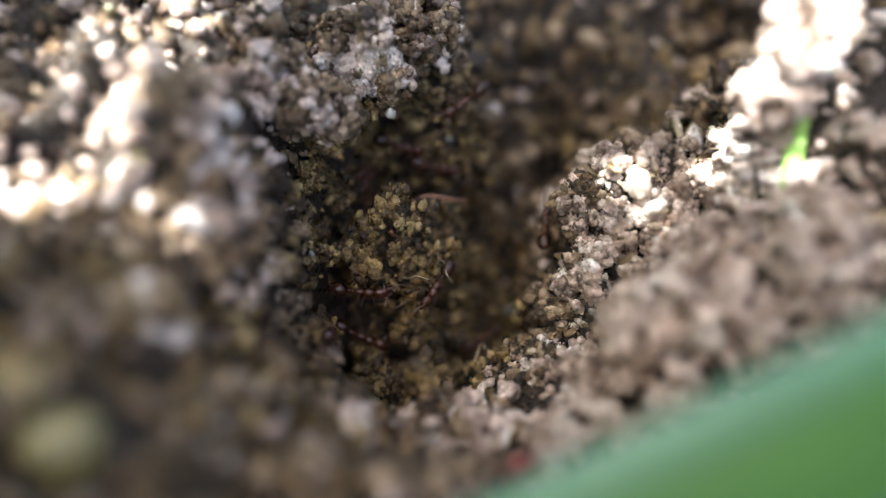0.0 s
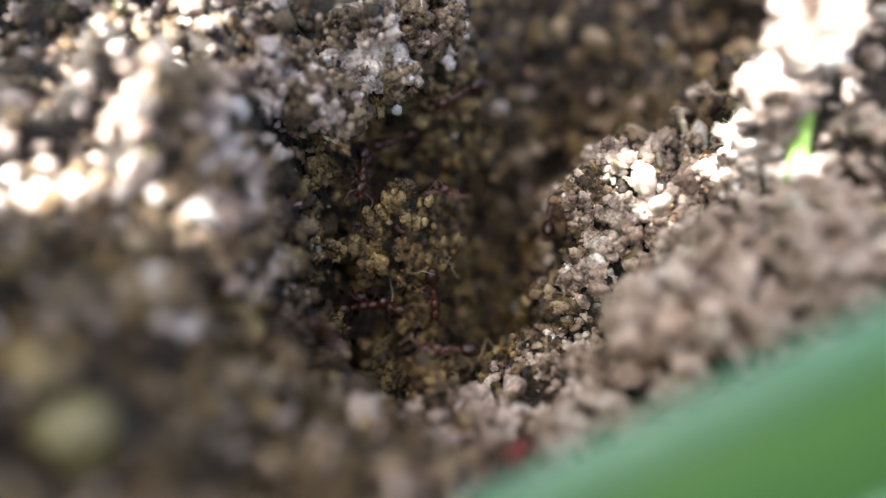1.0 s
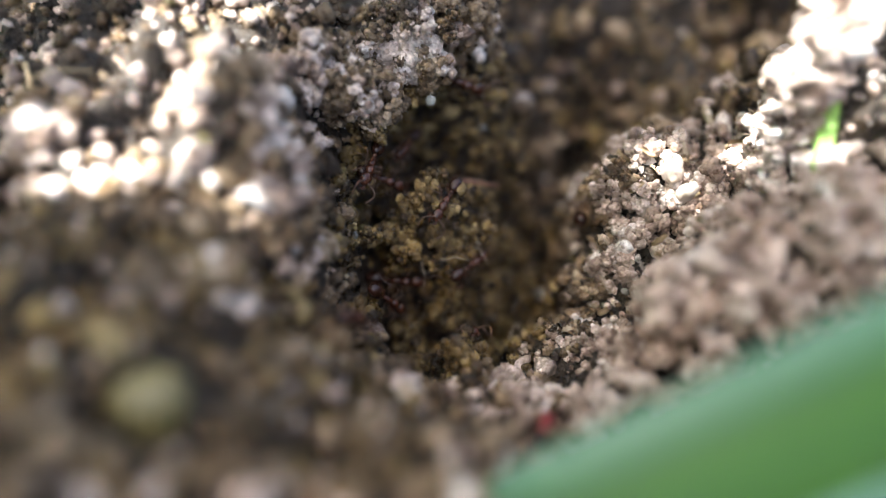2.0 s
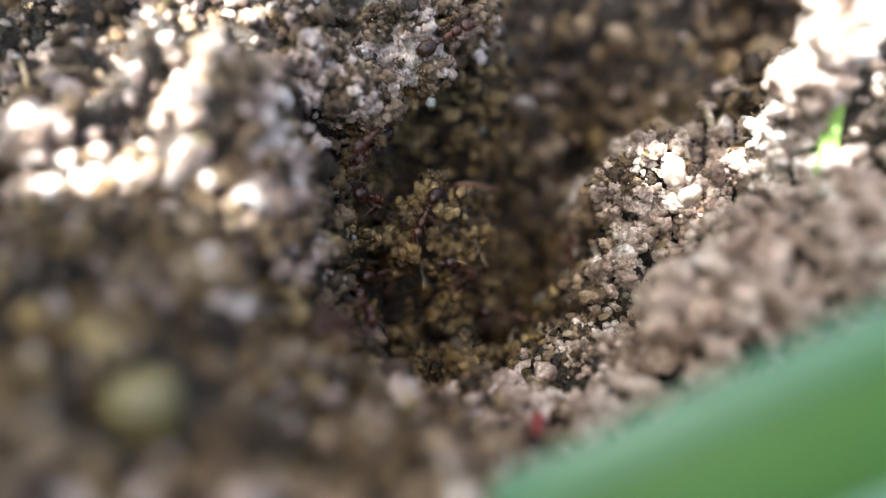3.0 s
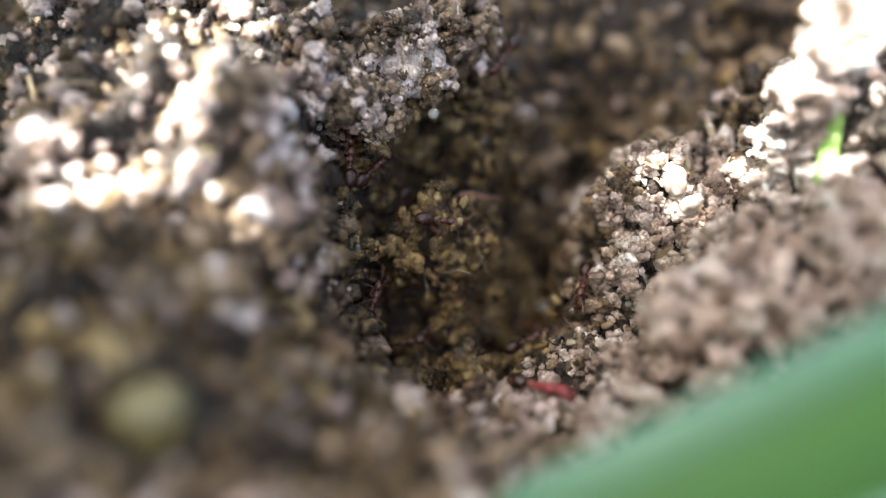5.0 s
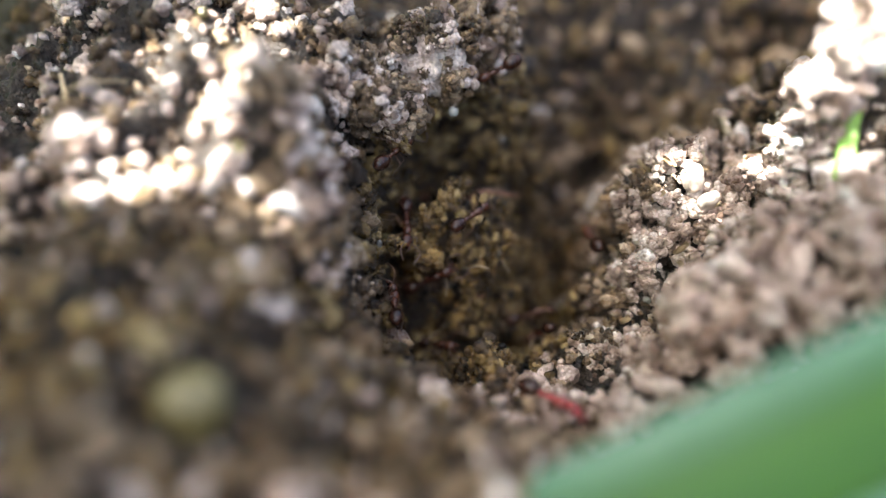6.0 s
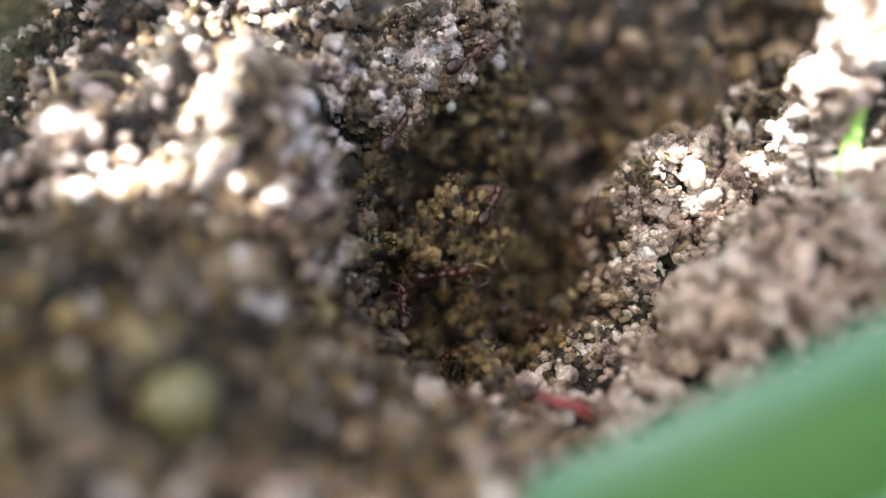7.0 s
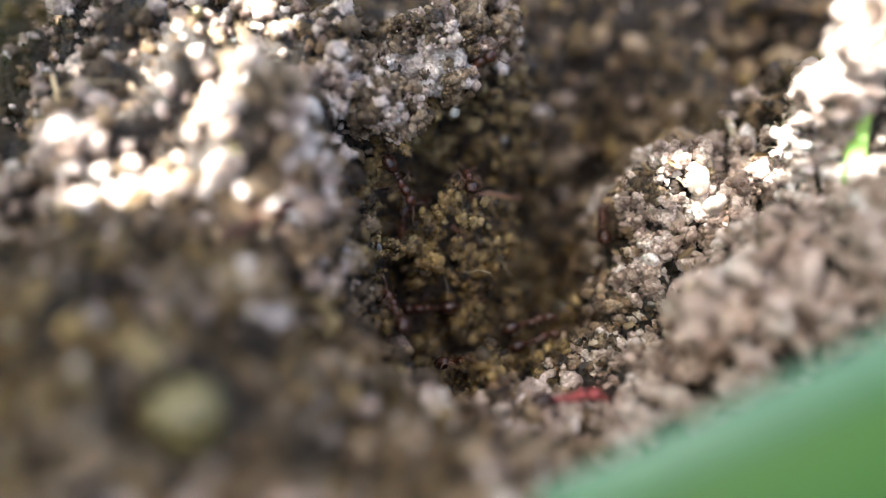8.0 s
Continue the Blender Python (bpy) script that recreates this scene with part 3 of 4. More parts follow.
def leafy_weed():
    """The weed that shades the bank: a stem, twigs and leaves, with gaps where the sun comes through."""
    rng = random.Random(8)
    root = tagged(new("leafy_weed"), "tall leafy green weed shading the soil", "plant")
    root.matrix_basis = pose(-0.12, -0.09, -0.001)
    inv = root.matrix_basis.inverted()
    reach = 130.0
    bm = tube(bmesh.new(), smooth_line([(0, 0, 0), (4, 4, 45), (10, 14, 90), (22, 40, 128)], 14), [3.2 - 0.14 * k for k in range(14)])
    part("stem", bm, STEM, root)
    # where the sun comes through: a place on the bank (mm) and the fleck's radius
    spots = [
        (-16.0, 23.6, 3.9, 3.1), (-15.6, 26.0, 4.7, 2.3), (-14.6, 20.8, 4.6, 1.4), (-17.6, 22.4, 4.3, 1.8), (-14.0, 23.2, 5.5, 2.3),
        (-13.8, 29.8, 5.0, 1.1), (-11.4, 29.1, 4.0, 0.8), (-11.6, 22.7, 6.3, 0.7), (-18.4, 18.9, 2.8, 1.1), (-16.6, 19.2, 3.3, 1.0),
        (-8.9, 18.6, 2.7, 0.45), (-11.5, 17.3, 2.5, 0.4), (-22.5, 25.5, 4.7, 0.8), (-28.2, 34.3, 3.5, 1.0),
        (15.2, 24.0, 1.2, 1.6), (15.6, 24.2, 4.0, 2.3), (15.7, 24.4, 7.0, 2.3), (15.6, 24.6, 9.5, 2.0), (16.6, 23.8, 3.6, 2.0),
        (16.6, 24.2, 1.5, 1.5), (15.5, 25.5, 0.0, 1.2), (11.0, 25.0, -2.2, 1.15), (11.5, 23.5, -2.6, 0.9), (15.0, 27.2, -2.6, 0.7),
    ]
    gaps = []
    for x, y, z, r in spots:
        s = (reach - z) / SUN.z
        gaps.append((x + SUN.x * s, y + SUN.y * s, r))
    cx, cy = SUN.x * reach / SUN.z, SUN.y * reach / SUN.z
    for k in range(11):
        y = cy - 30 + 13 * k
        bm = tube(bmesh.new(), smooth_line([(-98, -50, 124 - abs(5 - k) * 2), (cx - 36, (y - 50) / 2, 131), (cx, y, 134 + k % 3), (cx + 45, y - 3, 132)], 12), [1.2 - 0.07 * j for j in range(12)], 6)
        ob = part("twig", bm, STEM, root)
        ob.matrix_basis = inv
    meshes = []
    for length, wide in ((30, 17), (20, 12), (13, 8), (8, 5), (5, 3), (3.2, 2)):
        bm = bmesh.new()
        uv = bm.loops.layers.uv.new("UVMap")
        rows = []
        for i in range(9):
            s = i / 8
            w = wide / 2 * math.sin(math.pi * min(1, s**0.8 * 0.97 + 0.02)) ** 0.8
            rows.append([bm.verts.new(Vector(((s - 0.5) * length, k / 2 * w, 0.10 * abs(k) / 2 * w - 0.06 * length * (s - 0.5) ** 2 * 4)) * MM) for k in (-2, -1, 0, 1, 2)])
        for a, b in zip(rows, rows[1:]):
            for k in range(4):
                f = bm.faces.new((a[k], b[k], b[k + 1], a[k + 1]))
                for loop, c in zip(f.loops, (k, k, k + 1, k + 1)):
                    loop[uv].uv = (0.5, c / 4)
        bmesh.ops.solidify(bm, geom=bm.faces, thickness=0.25 * MM)
        mesh = bpy.data.meshes.new("leaf")
        bm.to_mesh(mesh)
        bm.free()
        mesh.materials.append(LEAF)
        mesh.polygons.foreach_set("use_smooth", [True] * len(mesh.polygons))
        meshes.append((length, wide, mesh))
    # leaves fill the crown, the large ones first, and leave the sun flecks open
    px, py = np.meshgrid(np.arange(cx - 38, cx + 46, 0.7), np.arange(cy - 6, cy + 64, 0.7))
    bare = np.ones(px.shape, bool)
    for gx, gy, r in gaps:
        bare &= (px - gx) ** 2 + (py - gy) ** 2 > r * r
    made, rest = 0, bmesh.new()
    rest.loops.layers.uv.new("UVMap")
    for size, (length, wide, mesh) in enumerate(meshes):
        for _ in range((160, 600, 2000, 3000, 4000, 5000)[size]):
            spots_left = np.argwhere(bare)
            if len(spots_left) == 0:
                break
            i, j = spots_left[rng.randrange(len(spots_left))]
            x, y, a = px[i, j] + rng.uniform(-3, 3), py[i, j] + rng.uniform(-3, 3), rng.uniform(0, 2 * math.pi)
            ca, sa = math.cos(a), math.sin(a)

            def inside(qx, qy, grow):
                u, v = (qx - x) * ca + (qy - y) * sa, -(qx - x) * sa + (qy - y) * ca
                return (u / (length / 2 + grow)) ** 2 + (v / (wide / 2 + grow)) ** 2 < 1

            if any(inside(gx, gy, r) for gx, gy, r in gaps):
                continue
            under = inside(px, py, -1.3 if length > 6 else -0.7 if length > 4 else -0.3)
            if (bare & under).sum() < 0.22 * under.sum():
                continue
            bare &= ~under
            made += 1
            turn = inv @ pose(x * MM, y * MM, (reach + rng.uniform(-3, 3)) * MM, rng.uniform(-9, 9), rng.uniform(-9, 9), math.degrees(a))
            if made > 300:
                mesh.transform(turn)
                rest.from_mesh(mesh)
                mesh.transform(turn.inverted())
                continue
            ob = new("leaf", mesh)
            ob.parent = root
            ob.matrix_basis = turn
    if made > 300:
        tagged(part("leaflets", rest, LEAF, root, "small green leaflets"), kind="stuff")


leafy_weed()


def pebble(name, centre, radii, mat, label, seed, facets=False, turn=None):
    co, tri = crumb_shape(seed, 2, 5, 0.7, (0.2, 0.4), (0.4, 0.6), 0.16) if facets else crumb_shape(seed, 4, 9, 0.62, (0.2, 0.5), (0.35, 0.55), 0.05)
    bm = bmesh.new()
    vs = [bm.verts.new([c[i] * radii[i] * MM for i in range(3)]) for c in co]
    for f in tri:
        bm.faces.new([vs[i] for i in f])
    ob = part(name, bm, mat, None, label, smooth=not facets, m=pose(*(c * MM for c in centre), *(turn or (seed * 31, seed * 17, seed * 47))))
    return tagged(ob, category="grain" if facets else "pebble", group="mineral grains" if facets else "pebbles")


def surface(x, y):
    """A place on the bank with its roughness (mm), and the normal."""
    p = settle(np.array([[x, y]], float), [0.0])[0]
    return Vector(p), Vector(slope(x, y))


pebble("pebble", (-12.3, 8.0, 2.2), (2.5, 1.7, 1.5), OCHRE, "smooth ochre-yellow pebble on the soil", 71, turn=(30, 5, 8))
pebble("pebble", (-4.2, 10.4, -4.6), (0.8, 0.7, 0.6), SLATE, "small blue-grey stone among soil crumbs", 72)
pebble("pebble", (5.0, 25.6, -15.4), (1.0, 0.9, 0.8), QUARTZ, "pale rounded pebble at the bottom of the hole", 73)
pebble("seed_husk", (10.9, 24.9, -2.1), (1.15, 1.0, 1.2), HUSK, "pale cream seed husk on the soil mound", 74)
pebble("seed_husk", (11.5, 23.4, -2.6), (0.8, 0.8, 1.5), HUSK, "long pale cream seed husk on the soil mound", 75)
for k in range(26):
    rnd = random.Random(500 + k)
    x, y = rnd.choice(((rnd.uniform(-8, 2), rnd.uniform(16, 34)), (rnd.uniform(-20, -6), rnd.uniform(16, 32)), (rnd.uniform(6, 18), rnd.uniform(14, 31))))
    p, n = surface(x, y)
    s = rnd.uniform(0.18, 0.42)
    pebble("mineral_grain", p + n * 0.45, (s, s * rnd.uniform(0.7, 1), s * rnd.uniform(0.7, 1)), QUARTZ if k % 3 else OCHRE, "glassy pale mineral grain in the soil" if k % 3 else "honey-coloured mineral grain in the soil", 80 + k, True)
pebble("mineral_grain", (-3.0, 29.3, -0.6), (0.5, 0.42, 0.46), QUARTZ, "glassy white mineral grain under the overhang", 120, True)
pebble("mineral_grain", (-3.4, 30.3, 0.9), (0.4, 0.35, 0.45), OCHRE, "flat yellowish mineral grain under the overhang", 121, True)


def strand(name, points, r0, r1, mat, label, category, n=16, group=""):
    bm = tube(bmesh.new(), smooth_line(points, n), [r0 + (r1 - r0) * k / (n - 1) for k in range(n)], 7)
    return tagged(part(name, bm, mat, None, label), category=category, group=group)


strand("twig_splinter", [(-1.9, 27.4, -6.3), (-1.2, 27.7, -5.9), (-0.3, 27.9, -6.1), (0.6, 28.0, -6.4), (1.45, 28.1, -6.6)], 0.24, 0.05, RUST, "rust-red splinter sticking out of the hole wall", "twig")
strand("straw", [(17.3, 19.6, 0.2), (18.2, 19.4, 0.6), (19.4, 19.3, 1.3), (21.5, 19.2, 1.8)], 0.16, 0.12, STRAW, "dry pale straw lying on the soil", "straw")
for a, b, r in (((-24.0, 26.2), (-22.6, 22.6), 0.12), ((-22.9, 22.4), (-21.9, 20.6), 0.09), ((-24.5, 22.8), (-19.5, 24.6), 0.07)):
    ends = [surface(*a)[0], surface((a[0] + b[0]) / 2, (a[1] + b[1]) / 2)[0], surface(*b)[0]]
    strand("straw", [p + Vector((0, 0, 0.9)) for p in ends], r, r * 0.5, STRAW, "thin dry straw lying on the bank", "straw", group="straws")
for k in range(64):
    rnd = random.Random(900 + k)
    x, y = (rnd.uniform(-6.5, 2), rnd.uniform(18, 33)) if k % 3 else (rnd.uniform(7, 17), rnd.uniform(15, 31))
    p, n = surface(x, y)
    d = Vector((rnd.uniform(-1, 1), rnd.uniform(-1, 0.3), rnd.uniform(-1, 0.6))).normalized()
    ln = rnd.uniform(0.7, 2.2)
    q = [p + n * 0.2, p + n * 0.9 + d * ln * 0.35, p + n * rnd.uniform(0.8, 1.5) + d * ln * 0.7, p + n * rnd.uniform(0.3, 1.6) + d * ln + Vector((rnd.uniform(-0.3, 0.3), 0, rnd.uniform(-0.4, 0.1)))]
    strand("rootlet", q, rnd.uniform(0.03, 0.06), 0.015, ROOT, "fine pale rootlet in crumbly soil", "rootlet", 12, "rootlets")


def flake(centre, size, turn, mat, label, seed):
    """A curled chip of dry plant matter."""
    rnd = random.Random(seed)
    bm = bmesh.new()
    rows = []
    for i in range(7):
        s = i / 6 - 0.5
        w = 0.5 * math.sqrt(max(0.05, 1 - (2 * s) ** 2 * 0.85)) * rnd.uniform(0.8, 1.1)
        rows.append([bm.verts.new(Vector((s * size[0], t * w * size[1], 0.5 * size[1] * t * t + 0.3 * size[0] * s * s + rnd.uniform(-0.02, 0.02))) * MM) for t in (-1, -0.5, 0, 0.5, 1)])
    for a, b in zip(rows, rows[1:]):
        for k in range(4):
            bm.faces.new((a[k], b[k], b[k + 1], a[k + 1]))
    bmesh.ops.solidify(bm, geom=bm.faces, thickness=0.07 * MM)
    return tagged(part("plant_flake", bm, mat, None, label, m=pose(*(c * MM for c in centre), *turn)), category="plant flake", group="plant flakes")


flake((15.3, 27.4, -2.9), (1.6, 0.9), (20, 10, 30), STRAW, "sunlit pale dry plant flake on the soil mound", 1)
flake((10.6, 25.2, -2.6), (1.7, 1.2), (-30, 20, 60), STRAW, "bright dry plant flake on the soil mound", 2)
for k in range(28):
    rnd = random.Random(300 + k)
    p, n = surface(rnd.uniform(6.8, 13), rnd.uniform(18, 29)) if k % 3 else surface(rnd.uniform(-6, 1), rnd.uniform(19, 30))
    flake(p + n * 0.8, (rnd.uniform(0.7, 1.4), rnd.uniform(0.35, 0.7)), [rnd.uniform(-70, 70) for _ in range(3)], STRAW if k % 3 else RUST, "tan chip of dry plant matter in the soil" if k % 3 else "brown chip of dry plant matter in the soil", k)


def crumb_stalk(points, label, seed, mat):
    """Crumbs stuck on a short upright root: one thing of several crumbs."""
    root = tagged(new("soil_stalk"), label, "soil stalk")
    core = tube(bmesh.new(), points, [0.22] * len(points), 7)
    part("root", core, ROOT, root)
    rnd = random.Random(seed)
    for k, p in enumerate(smooth_line(points, 6)):
        co, tri = FINE[(seed + k) % 12]
        r = (0.65, 0.55, 0.5, 0.4, 0.38, 0.5)[k]
        bm = bmesh.new()
        vs = [bm.verts.new((Vector(c) * r + p + Vector((rnd.uniform(-0.15, 0.15), rnd.uniform(-0.1, 0.1), 0))) * MM) for c in co]
        for f in tri:
            bm.faces.new([vs[i] for i in f])
        part("crumb", bm, mat, root)


crumb_stalk([(15.0, 29.0, -4.3), (14.9, 29.4, -3.5), (14.8, 30.2, -3.0), (14.4, 31.2, -2.2)], "little upright stalk of crumbs stuck on a root", 3, PALE_CRUMB)
crumb_stalk([(6.2, 18.1, -8.9), (5.6, 18.0, -8.6), (5.0, 18.0, -8.4), (4.3, 17.9, -8.1)], "crumbs stuck on a root jutting from the mound", 5, CRUMB)
crumb_stalk([(12.9, 27.4, -4.0), (12.8, 27.9, -3.5), (12.6, 28.5, -3.1), (12.5, 28.9, -2.8)], "short knob of crumbs stuck on a root", 7, PALE_CRUMB)


# ---- ants ----
def ant_thing(shell, label):
    """A red-brown ant 4.6 mm long that heads along y, standing on z = 0."""
    ant = tagged(new("ant"), label, "ant", "ants at the hole")
    head = part("head", ball(bmesh.new(), (0, 0, 0), (0.46, 0.55, 0.36)), shell, ant, m=pose(0, 1.55 * MM, 0.62 * MM, -18))
    for s in (-1, 1):
        part("eye", ball(bmesh.new(), (s * 0.4, 0.05, 0.12), (0.07, 0.11, 0.1), cuts=8), BLACK, head, "black eye")
        jaw = tube(bmesh.new(), smooth_line([(s * 0.24, 0.42, -0.05), (s * 0.3, 0.65, -0.1), (s * 0.08, 0.82, -0.12)], 7), [0.12, 0.12, 0.11, 0.1, 0.08, 0.05, 0.02], 7)
        part("mandible", jaw, shell, head)
        line = smooth_line([(0, 0, 0), (s * 0.45, 0.35, 0.25), (s * 0.75, 0.62, 0.3)], 6) + smooth_line([(s * 0.85, 0.85, 0.15), (s * 0.75, 1.2, -0.1), (s * 0.6, 1.45, -0.3)], 7)
        feeler = tube(bmesh.new(), line, [0.05] * 6 + [0.05, 0.055, 0.06, 0.065, 0.075, 0.08, 0.04], 7)
        part("antenna", feeler, LEGS, ant, "amber elbowed antenna", m=pose(s * 0.16 * MM, 1.85 * MM, 0.75 * MM))
    bm = ball(bmesh.new(), (0, 0.62, 0.68), (0.36, 0.5, 0.36), 10)
    ball(bm, (0, 0.05, 0.6), (0.27, 0.5, 0.29), -8)
    tube(bm, [(0, 1.0, 0.64), (0, 1.25, 0.62)], [0.17, 0.14])
    for s in (-1, 1):
        tube(bm, [(s * 0.13, -0.3, 0.75), (s * 0.16, -0.62, 0.95)], [0.06, 0.012], 6)
    part("thorax", bm, shell, ant)
    bm = tube(bmesh.new(), smooth_line([(0, -0.35, 0.55), (0, -0.55, 0.62), (0, -0.7, 0.58), (0, -0.88, 0.62), (0, -1.1, 0.58)], 13), [0.1, 0.13, 0.18, 0.2, 0.16, 0.12, 0.12, 0.17, 0.21, 0.21, 0.18, 0.14, 0.12], 9)
    part("waist", bm, shell, ant)
    gaster = part("abdomen", ball(bmesh.new(), (0, 0, 0), (0.56, 0.78, 0.52), cuts=16), GASTER, ant, "glossy dark abdomen", m=pose(0, -1.72 * MM, 0.62 * MM, 6))
    rnd = random.Random(4)
    bm = bmesh.new()
    for _ in range(60):
        v = Vector((rnd.gauss(0, 1), rnd.gauss(-0.4, 1), abs(rnd.gauss(0.3, 1)))).normalized()
        q = Vector((v.x * 0.55, v.y * 0.77, v.z * 0.51))
        tube(bm, [q, q + (v + Vector((0, -0.5, 0))).normalized() * 0.17], [0.011, 0.004], 4)
    tagged(part("bristle", bm, LEGS, gaster, "fine pale bristles"), kind="stuff")
    for s in (-1, 1):
        for y, out, ahead in ((0.75, 1.0, 0.75), (0.35, 1.15, -0.2), (-0.05, 1.15, -1.05)):
            line = smooth_line([(0, 0, 0), (s * 0.14, ahead * 0.05, -0.12), (s * 0.62 * out, ahead * 0.45, 0.35), (s * 0.95 * out, ahead * 0.8, -0.2), (s * 1.25 * out, ahead * 1.25, -0.5)], 15)
            leg = tube(bmesh.new(), line, [0.09, 0.075, 0.045, 0.045, 0.052, 0.048, 0.042, 0.036, 0.038, 0.036, 0.031, 0.026, 0.022, 0.018, 0.013], 7)
            part("leg", leg, LEGS, ant, "thin amber leg", m=pose(s * 0.2 * MM, y * MM, 0.5 * MM))
    return ant


# seconds, place (mm) and heading (degrees from x) of each ant on the bank
TRAILS = [
    [(0, -0.5, 31.8, -6.8, -35), (1, -0.7, 27.5, -5.8, -97), (1.5, -1.9, 25.0, -4.5, -106), (3, -3.3, 24.5, -5.6, -115), (3.5, -3.6, 24.5, -6.0, -134), (4, -2.4, 24.4, -5.8, -68), (4.5, -1.8, 24.2, -6.4, -29), (5, -2.6, 24.5, -5.1, -2), (6.5, -2.0, 24.6, -4.8, 64), (7, -1.0, 25.2, -4.8, 73), (7.5, -2.0, 27.6, -6.1, 69), (8, -2.3, 25.9, -3.6, 89)],
    [(0, -0.8, 23.0, -8.7, -89), (1, -1.3, 22.1, -9.1, -48), (1.5, -0.7, 23.1, -8.5, 40), (3, -1.3, 23.1, -8.8, -29), (3.5, -1.3, 22.4, -8.9, -97), (4, 0.1, 22.3, -12.1, -84), (4.5, 1.4, 20.1, -11.8, -19), (5, 3.7, 24.1, -16.0, -26), (6.5, 1.8, 20.9, -10.9, -8), (7, 1.7, 22.0, -12.9, 12), (8, 2.1, 20.7, -11.2, -10)],
    [(0, -5.6, 30.9, -7.1, -75), (1.5, -6.1, 27.8, -5.0, -33), (3, -7.0, 24.5, -4.2, 22), (3.5, -5.9, 26.5, -5.9, -18), (4.5, -6.3, 25.8, -4.4, 21), (5, -5.8, 27.8, -7.5, -74), (6.5, -6.5, 22.6, -4.9, -82), (7, -6.7, 25.2, -7.1, -71), (7.5, -5.6, 23.7, -5.8, -76), (8, -6.8, 25.3, -6.9, -77)],
    [(0, -5.1, 21.2, -11.5, -44), (1, -4.2, 22.7, -10.5, -29), (3, -6.4, 22.8, -8.8, 3), (3.5, -4.5, 22.2, -6.3, -19), (4.5, -6.9, 21.3, -7.8, 43), (5, -6.3, 23.0, -8.7, 37), (6.5, -3.6, 22.9, -9.0, 46), (7, -3.5, 22.5, -8.0, 20), (7.5, -4.3, 23.1, -10.2, 193), (8, -4.7, 22.3, -10.6, 197)],
    [(0, -6.6, 18.0, -7.1, 42), (3, -7.2, 13.4, -1.4, 46), (3.5, -6.3, 17.5, -6.3, 63), (4.5, -6.1, 18.5, -8.1, 55), (5, -5.0, 20.1, -11.9, 16), (6.5, -3.2, 19.3, -12.3, -42), (7, -3.3, 17.5, -11.2, -41), (7.5, -3.6, 14.4, -6.0, -39), (8, -2.7, 16.8, -9.5, -46)],
    [(0, -2.9, 32.3, -5.3, -49), (1.5, -7.1, 25.2, -3.4, -83), (3, -6.6, 26.2, -0.6, -119), (4.5, -5.3, 28.9, -2.3, -148), (5, -8.3, 25.7, -1.2, -225), (6.5, -10.4, 19.2, 3.1, -129), (7, -10.6, 17.3, 2.7, -117), (8, -11.8, 17.3, 2.5, -141)],
    [(0, 1.1, 33.4, -2.6, -104), (1, 0.4, 33.7, -2.5, -115), (1.5, -0.9, 33.3, -3.3, -108), (3, -2.1, 30.7, 2.8, 43), (4.5, 1.5, 36.1, -0.6, 65), (5, 1.0, 34.7, -0.0, -85), (6.5, -1.6, 30.3, 1.0, -138), (7, -1.8, 30.2, 1.7, -316), (7.5, -0.8, 34.4, -0.6, -304), (8, -2.1, 32.2, 1.0, -295)],
    [(0, 7.1, 26.5, -7.5, 98), (1, 7.1, 26.9, -7.2, 98), (1.5, 7.2, 26.8, -7.4, 99), (3, 6.9, 26.3, -10.0, 256), (3.5, 6.7, 21.9, -6.5, 256), (4.5, 7.0, 22.9, -6.0, 87), (5, 6.5, 21.3, -7.8, 260), (6.5, 6.4, 26.7, -7.3, 91), (7, 6.7, 26.7, -7.6, 88), (7.5, 7.7, 25.4, -7.1, 111), (8, 7.2, 26.3, -7.2, 105)],
    [(0, 2.7, 23.7, -16.4, -144), (1, -0.2, 16.8, -7.8, -169), (1.5, -1.9, 16.1, -7.9, -108), (3, 1.7, 21.7, -12.9, -22), (3.5, 4.8, 17.1, -8.3, 13), (4.5, 2.4, 19.2, -11.7, 132), (5, 3.3, 19.6, -11.4, 6), (6.5, 2.5, 20.0, -11.9, 173), (8, 2.5, 19.9, -12.0, -4)],
    [(0, -5.5, 31.4, -6.7, -153), (1, -3.9, 32.1, -5.0, -153), (1.5, -4.3, 31.5, -6.0, -150), (3, -6.9, 27.2, -2.3, -117), (4.5, -7.1, 24.6, -2.3, -76), (5, -6.9, 26.9, -2.7, 62), (6.5, -6.8, 26.3, -0.7, 47), (7, -6.3, 26.5, -0.1, 77), (8, -6.6, 25.9, -3.4, -35)],
    [(0, -4.9, 22.4, -8.3, -4), (1.5, -5.6, 21.9, -10.6, 28), (3, -6.9, 17.6, -5.7, -115), (4.5, -7.1, 20.8, -7.9, 62), (6.5, -6.9, 18.0, -5.6, 51), (7, -6.3, 19.2, -7.4, 75), (8, -6.8, 18.0, -5.6, 70)],
    [(0, 2.6, 8.6, -2.8, 59), (3.5, 2.0, 10.6, -6.3, 71), (4, 2.4, 12.1, -6.2, 76), (4.5, 2.4, 13.4, -6.8, 67), (5, 2.9, 14.2, -7.7, -41), (6.5, 1.4, 11.6, -6.0, -54), (7, 1.9, 11.8, -5.5, -11), (7.5, 2.9, 12.9, -7.1, 23), (8, 2.9, 13.1, -6.8, 9)],
]
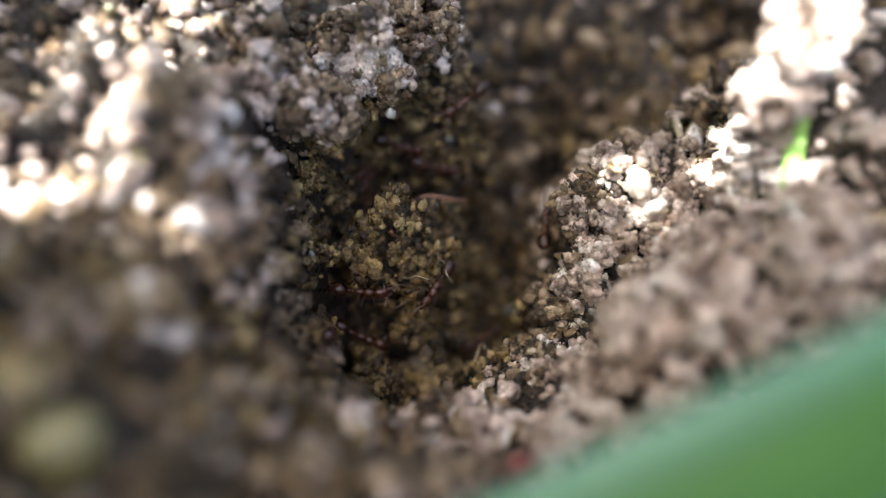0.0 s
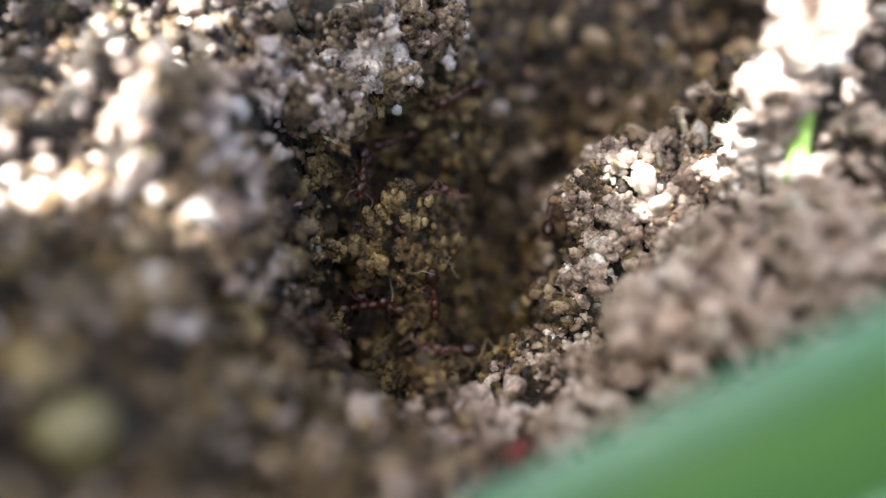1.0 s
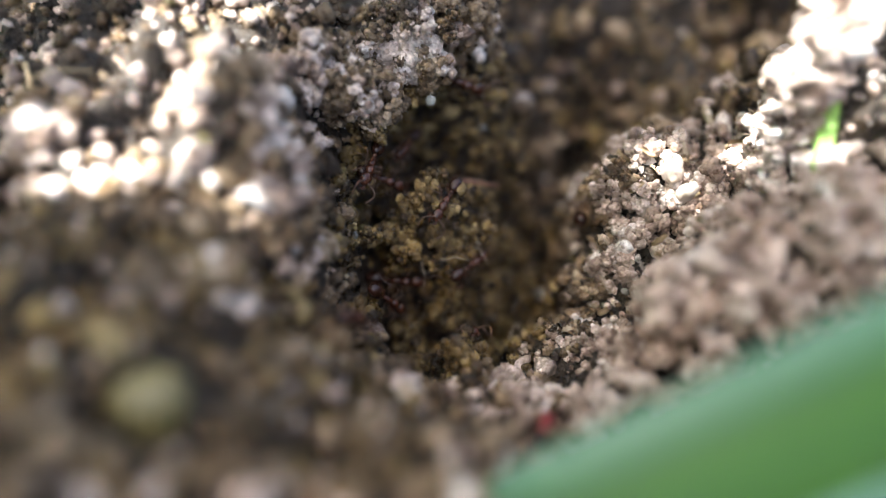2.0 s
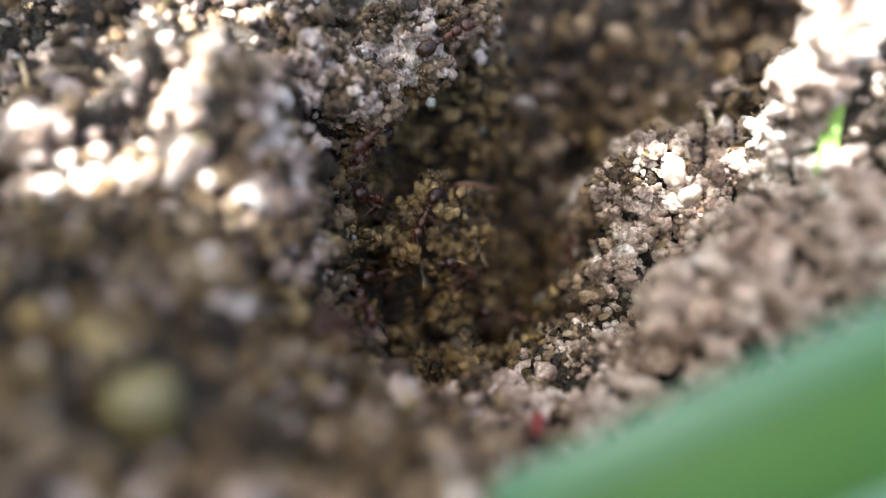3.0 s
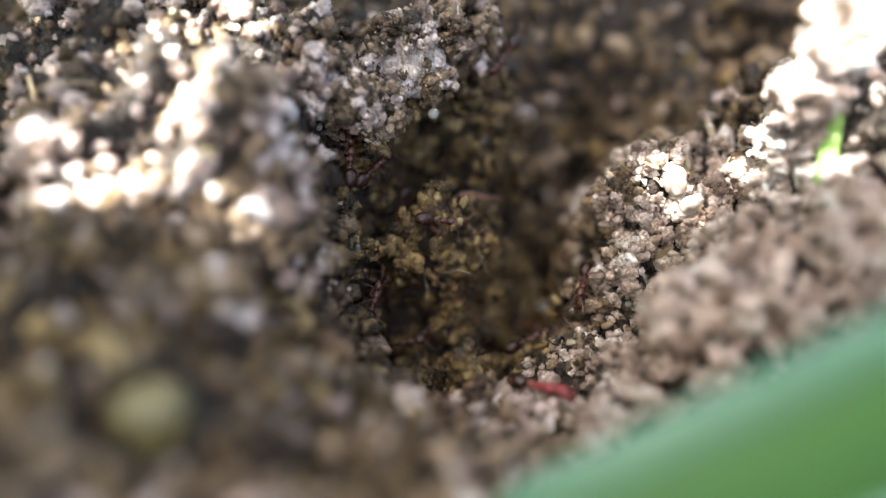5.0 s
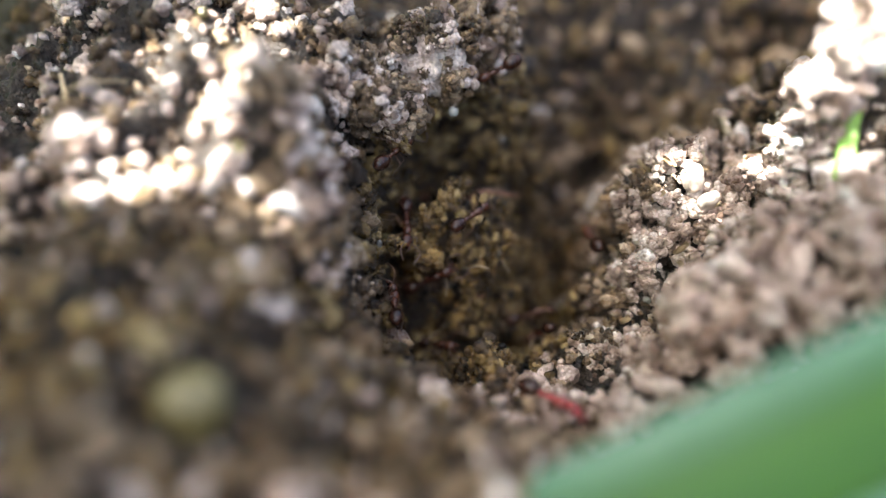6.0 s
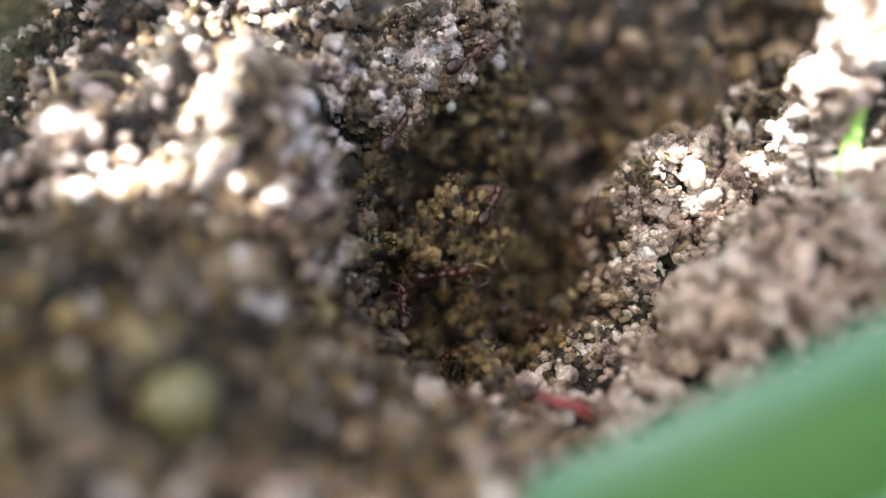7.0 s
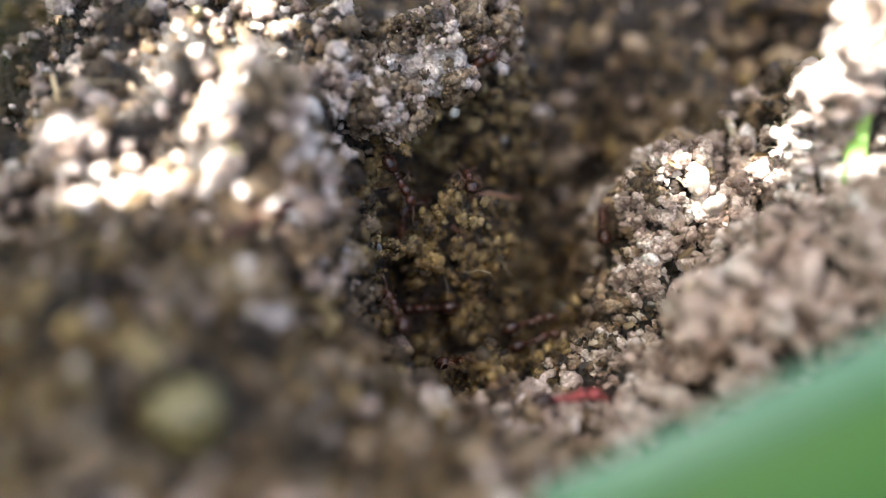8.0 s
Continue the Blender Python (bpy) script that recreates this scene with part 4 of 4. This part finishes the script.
first = ant_thing(CHITIN, "red-brown ant with a glossy dark abdomen crawling on soil")
ANTS = [first] + [copy_thing(first, Matrix()) for _ in TRAILS[2:]] + [ant_thing(RED, "bright red ant with a dark abdomen on crumbs")]


def trail_pose(x, y, z, heading, lift):
    n = Vector(slope(x, y, 1.5))
    a = radians(heading)
    ahead = Vector((math.cos(a), math.sin(a), 0))
    ahead = (ahead - n * ahead.dot(n)).normalized()
    turn = Matrix((ahead.cross(n), ahead, n)).transposed()
    return Matrix.Translation((Vector((x, y, z)) + n * lift) * MM) @ turn.to_4x4()


for k, ant in enumerate(ANTS):
    ant.scale = Vector((1, 1, 1)) * (0.76 + 0.03 * (k % 4))


def motions():
    # the olive blade dips into view late, bending at its foot
    foot = pose(-0.031, 0.002, 0.0012)
    walk(SWAYING, [(t, foot @ pose(0, 0, 0, 0, lift, 0) @ foot.inverted()) for t, lift in ((0, -19), (3, -18), (5.2, -17), (5.75, -8), (6.25, -3), (6.6, -2), (7.0, -2.5), (7.5, -3), (8, -2.5))])
    for k, (ant, trail) in enumerate(zip(ANTS, TRAILS)):
        times = np.arange(0, 8.01, 0.25)
        xs, ys, zs, hs = (np.interp(times, [r[0] for r in trail], [r[c] for r in trail]) for c in (1, 2, 3, 4))
        lift = 0.05
        walk(ant, [(float(t), trail_pose(x, y, z, h, lift)) for t, x, y, z, h in zip(times, xs, ys, zs, hs)])
        legs = [o for o in ant.children if o.name.startswith("leg")]
        for j, leg in enumerate(legs):
            rest = leg.matrix_basis.copy()
            walk(leg, [(float(t), rest @ pose(0, 0, 0, 0, 0, 16 * math.sin(12.0 * t + math.pi * (j % 2) + k))) for t in np.arange(0, 8.01, 0.125)])
        for j, feeler in enumerate(o for o in ant.children if o.name.startswith("antenna")):
            rest = feeler.matrix_basis.copy()
            walk(feeler, [(float(t), rest @ pose(0, 0, 0, 12 * math.sin(5 * t + k + j), 0, 14 * math.sin(3.7 * t + 2 * j + k))) for t in np.arange(0, 8.01, 0.2)])


motions()
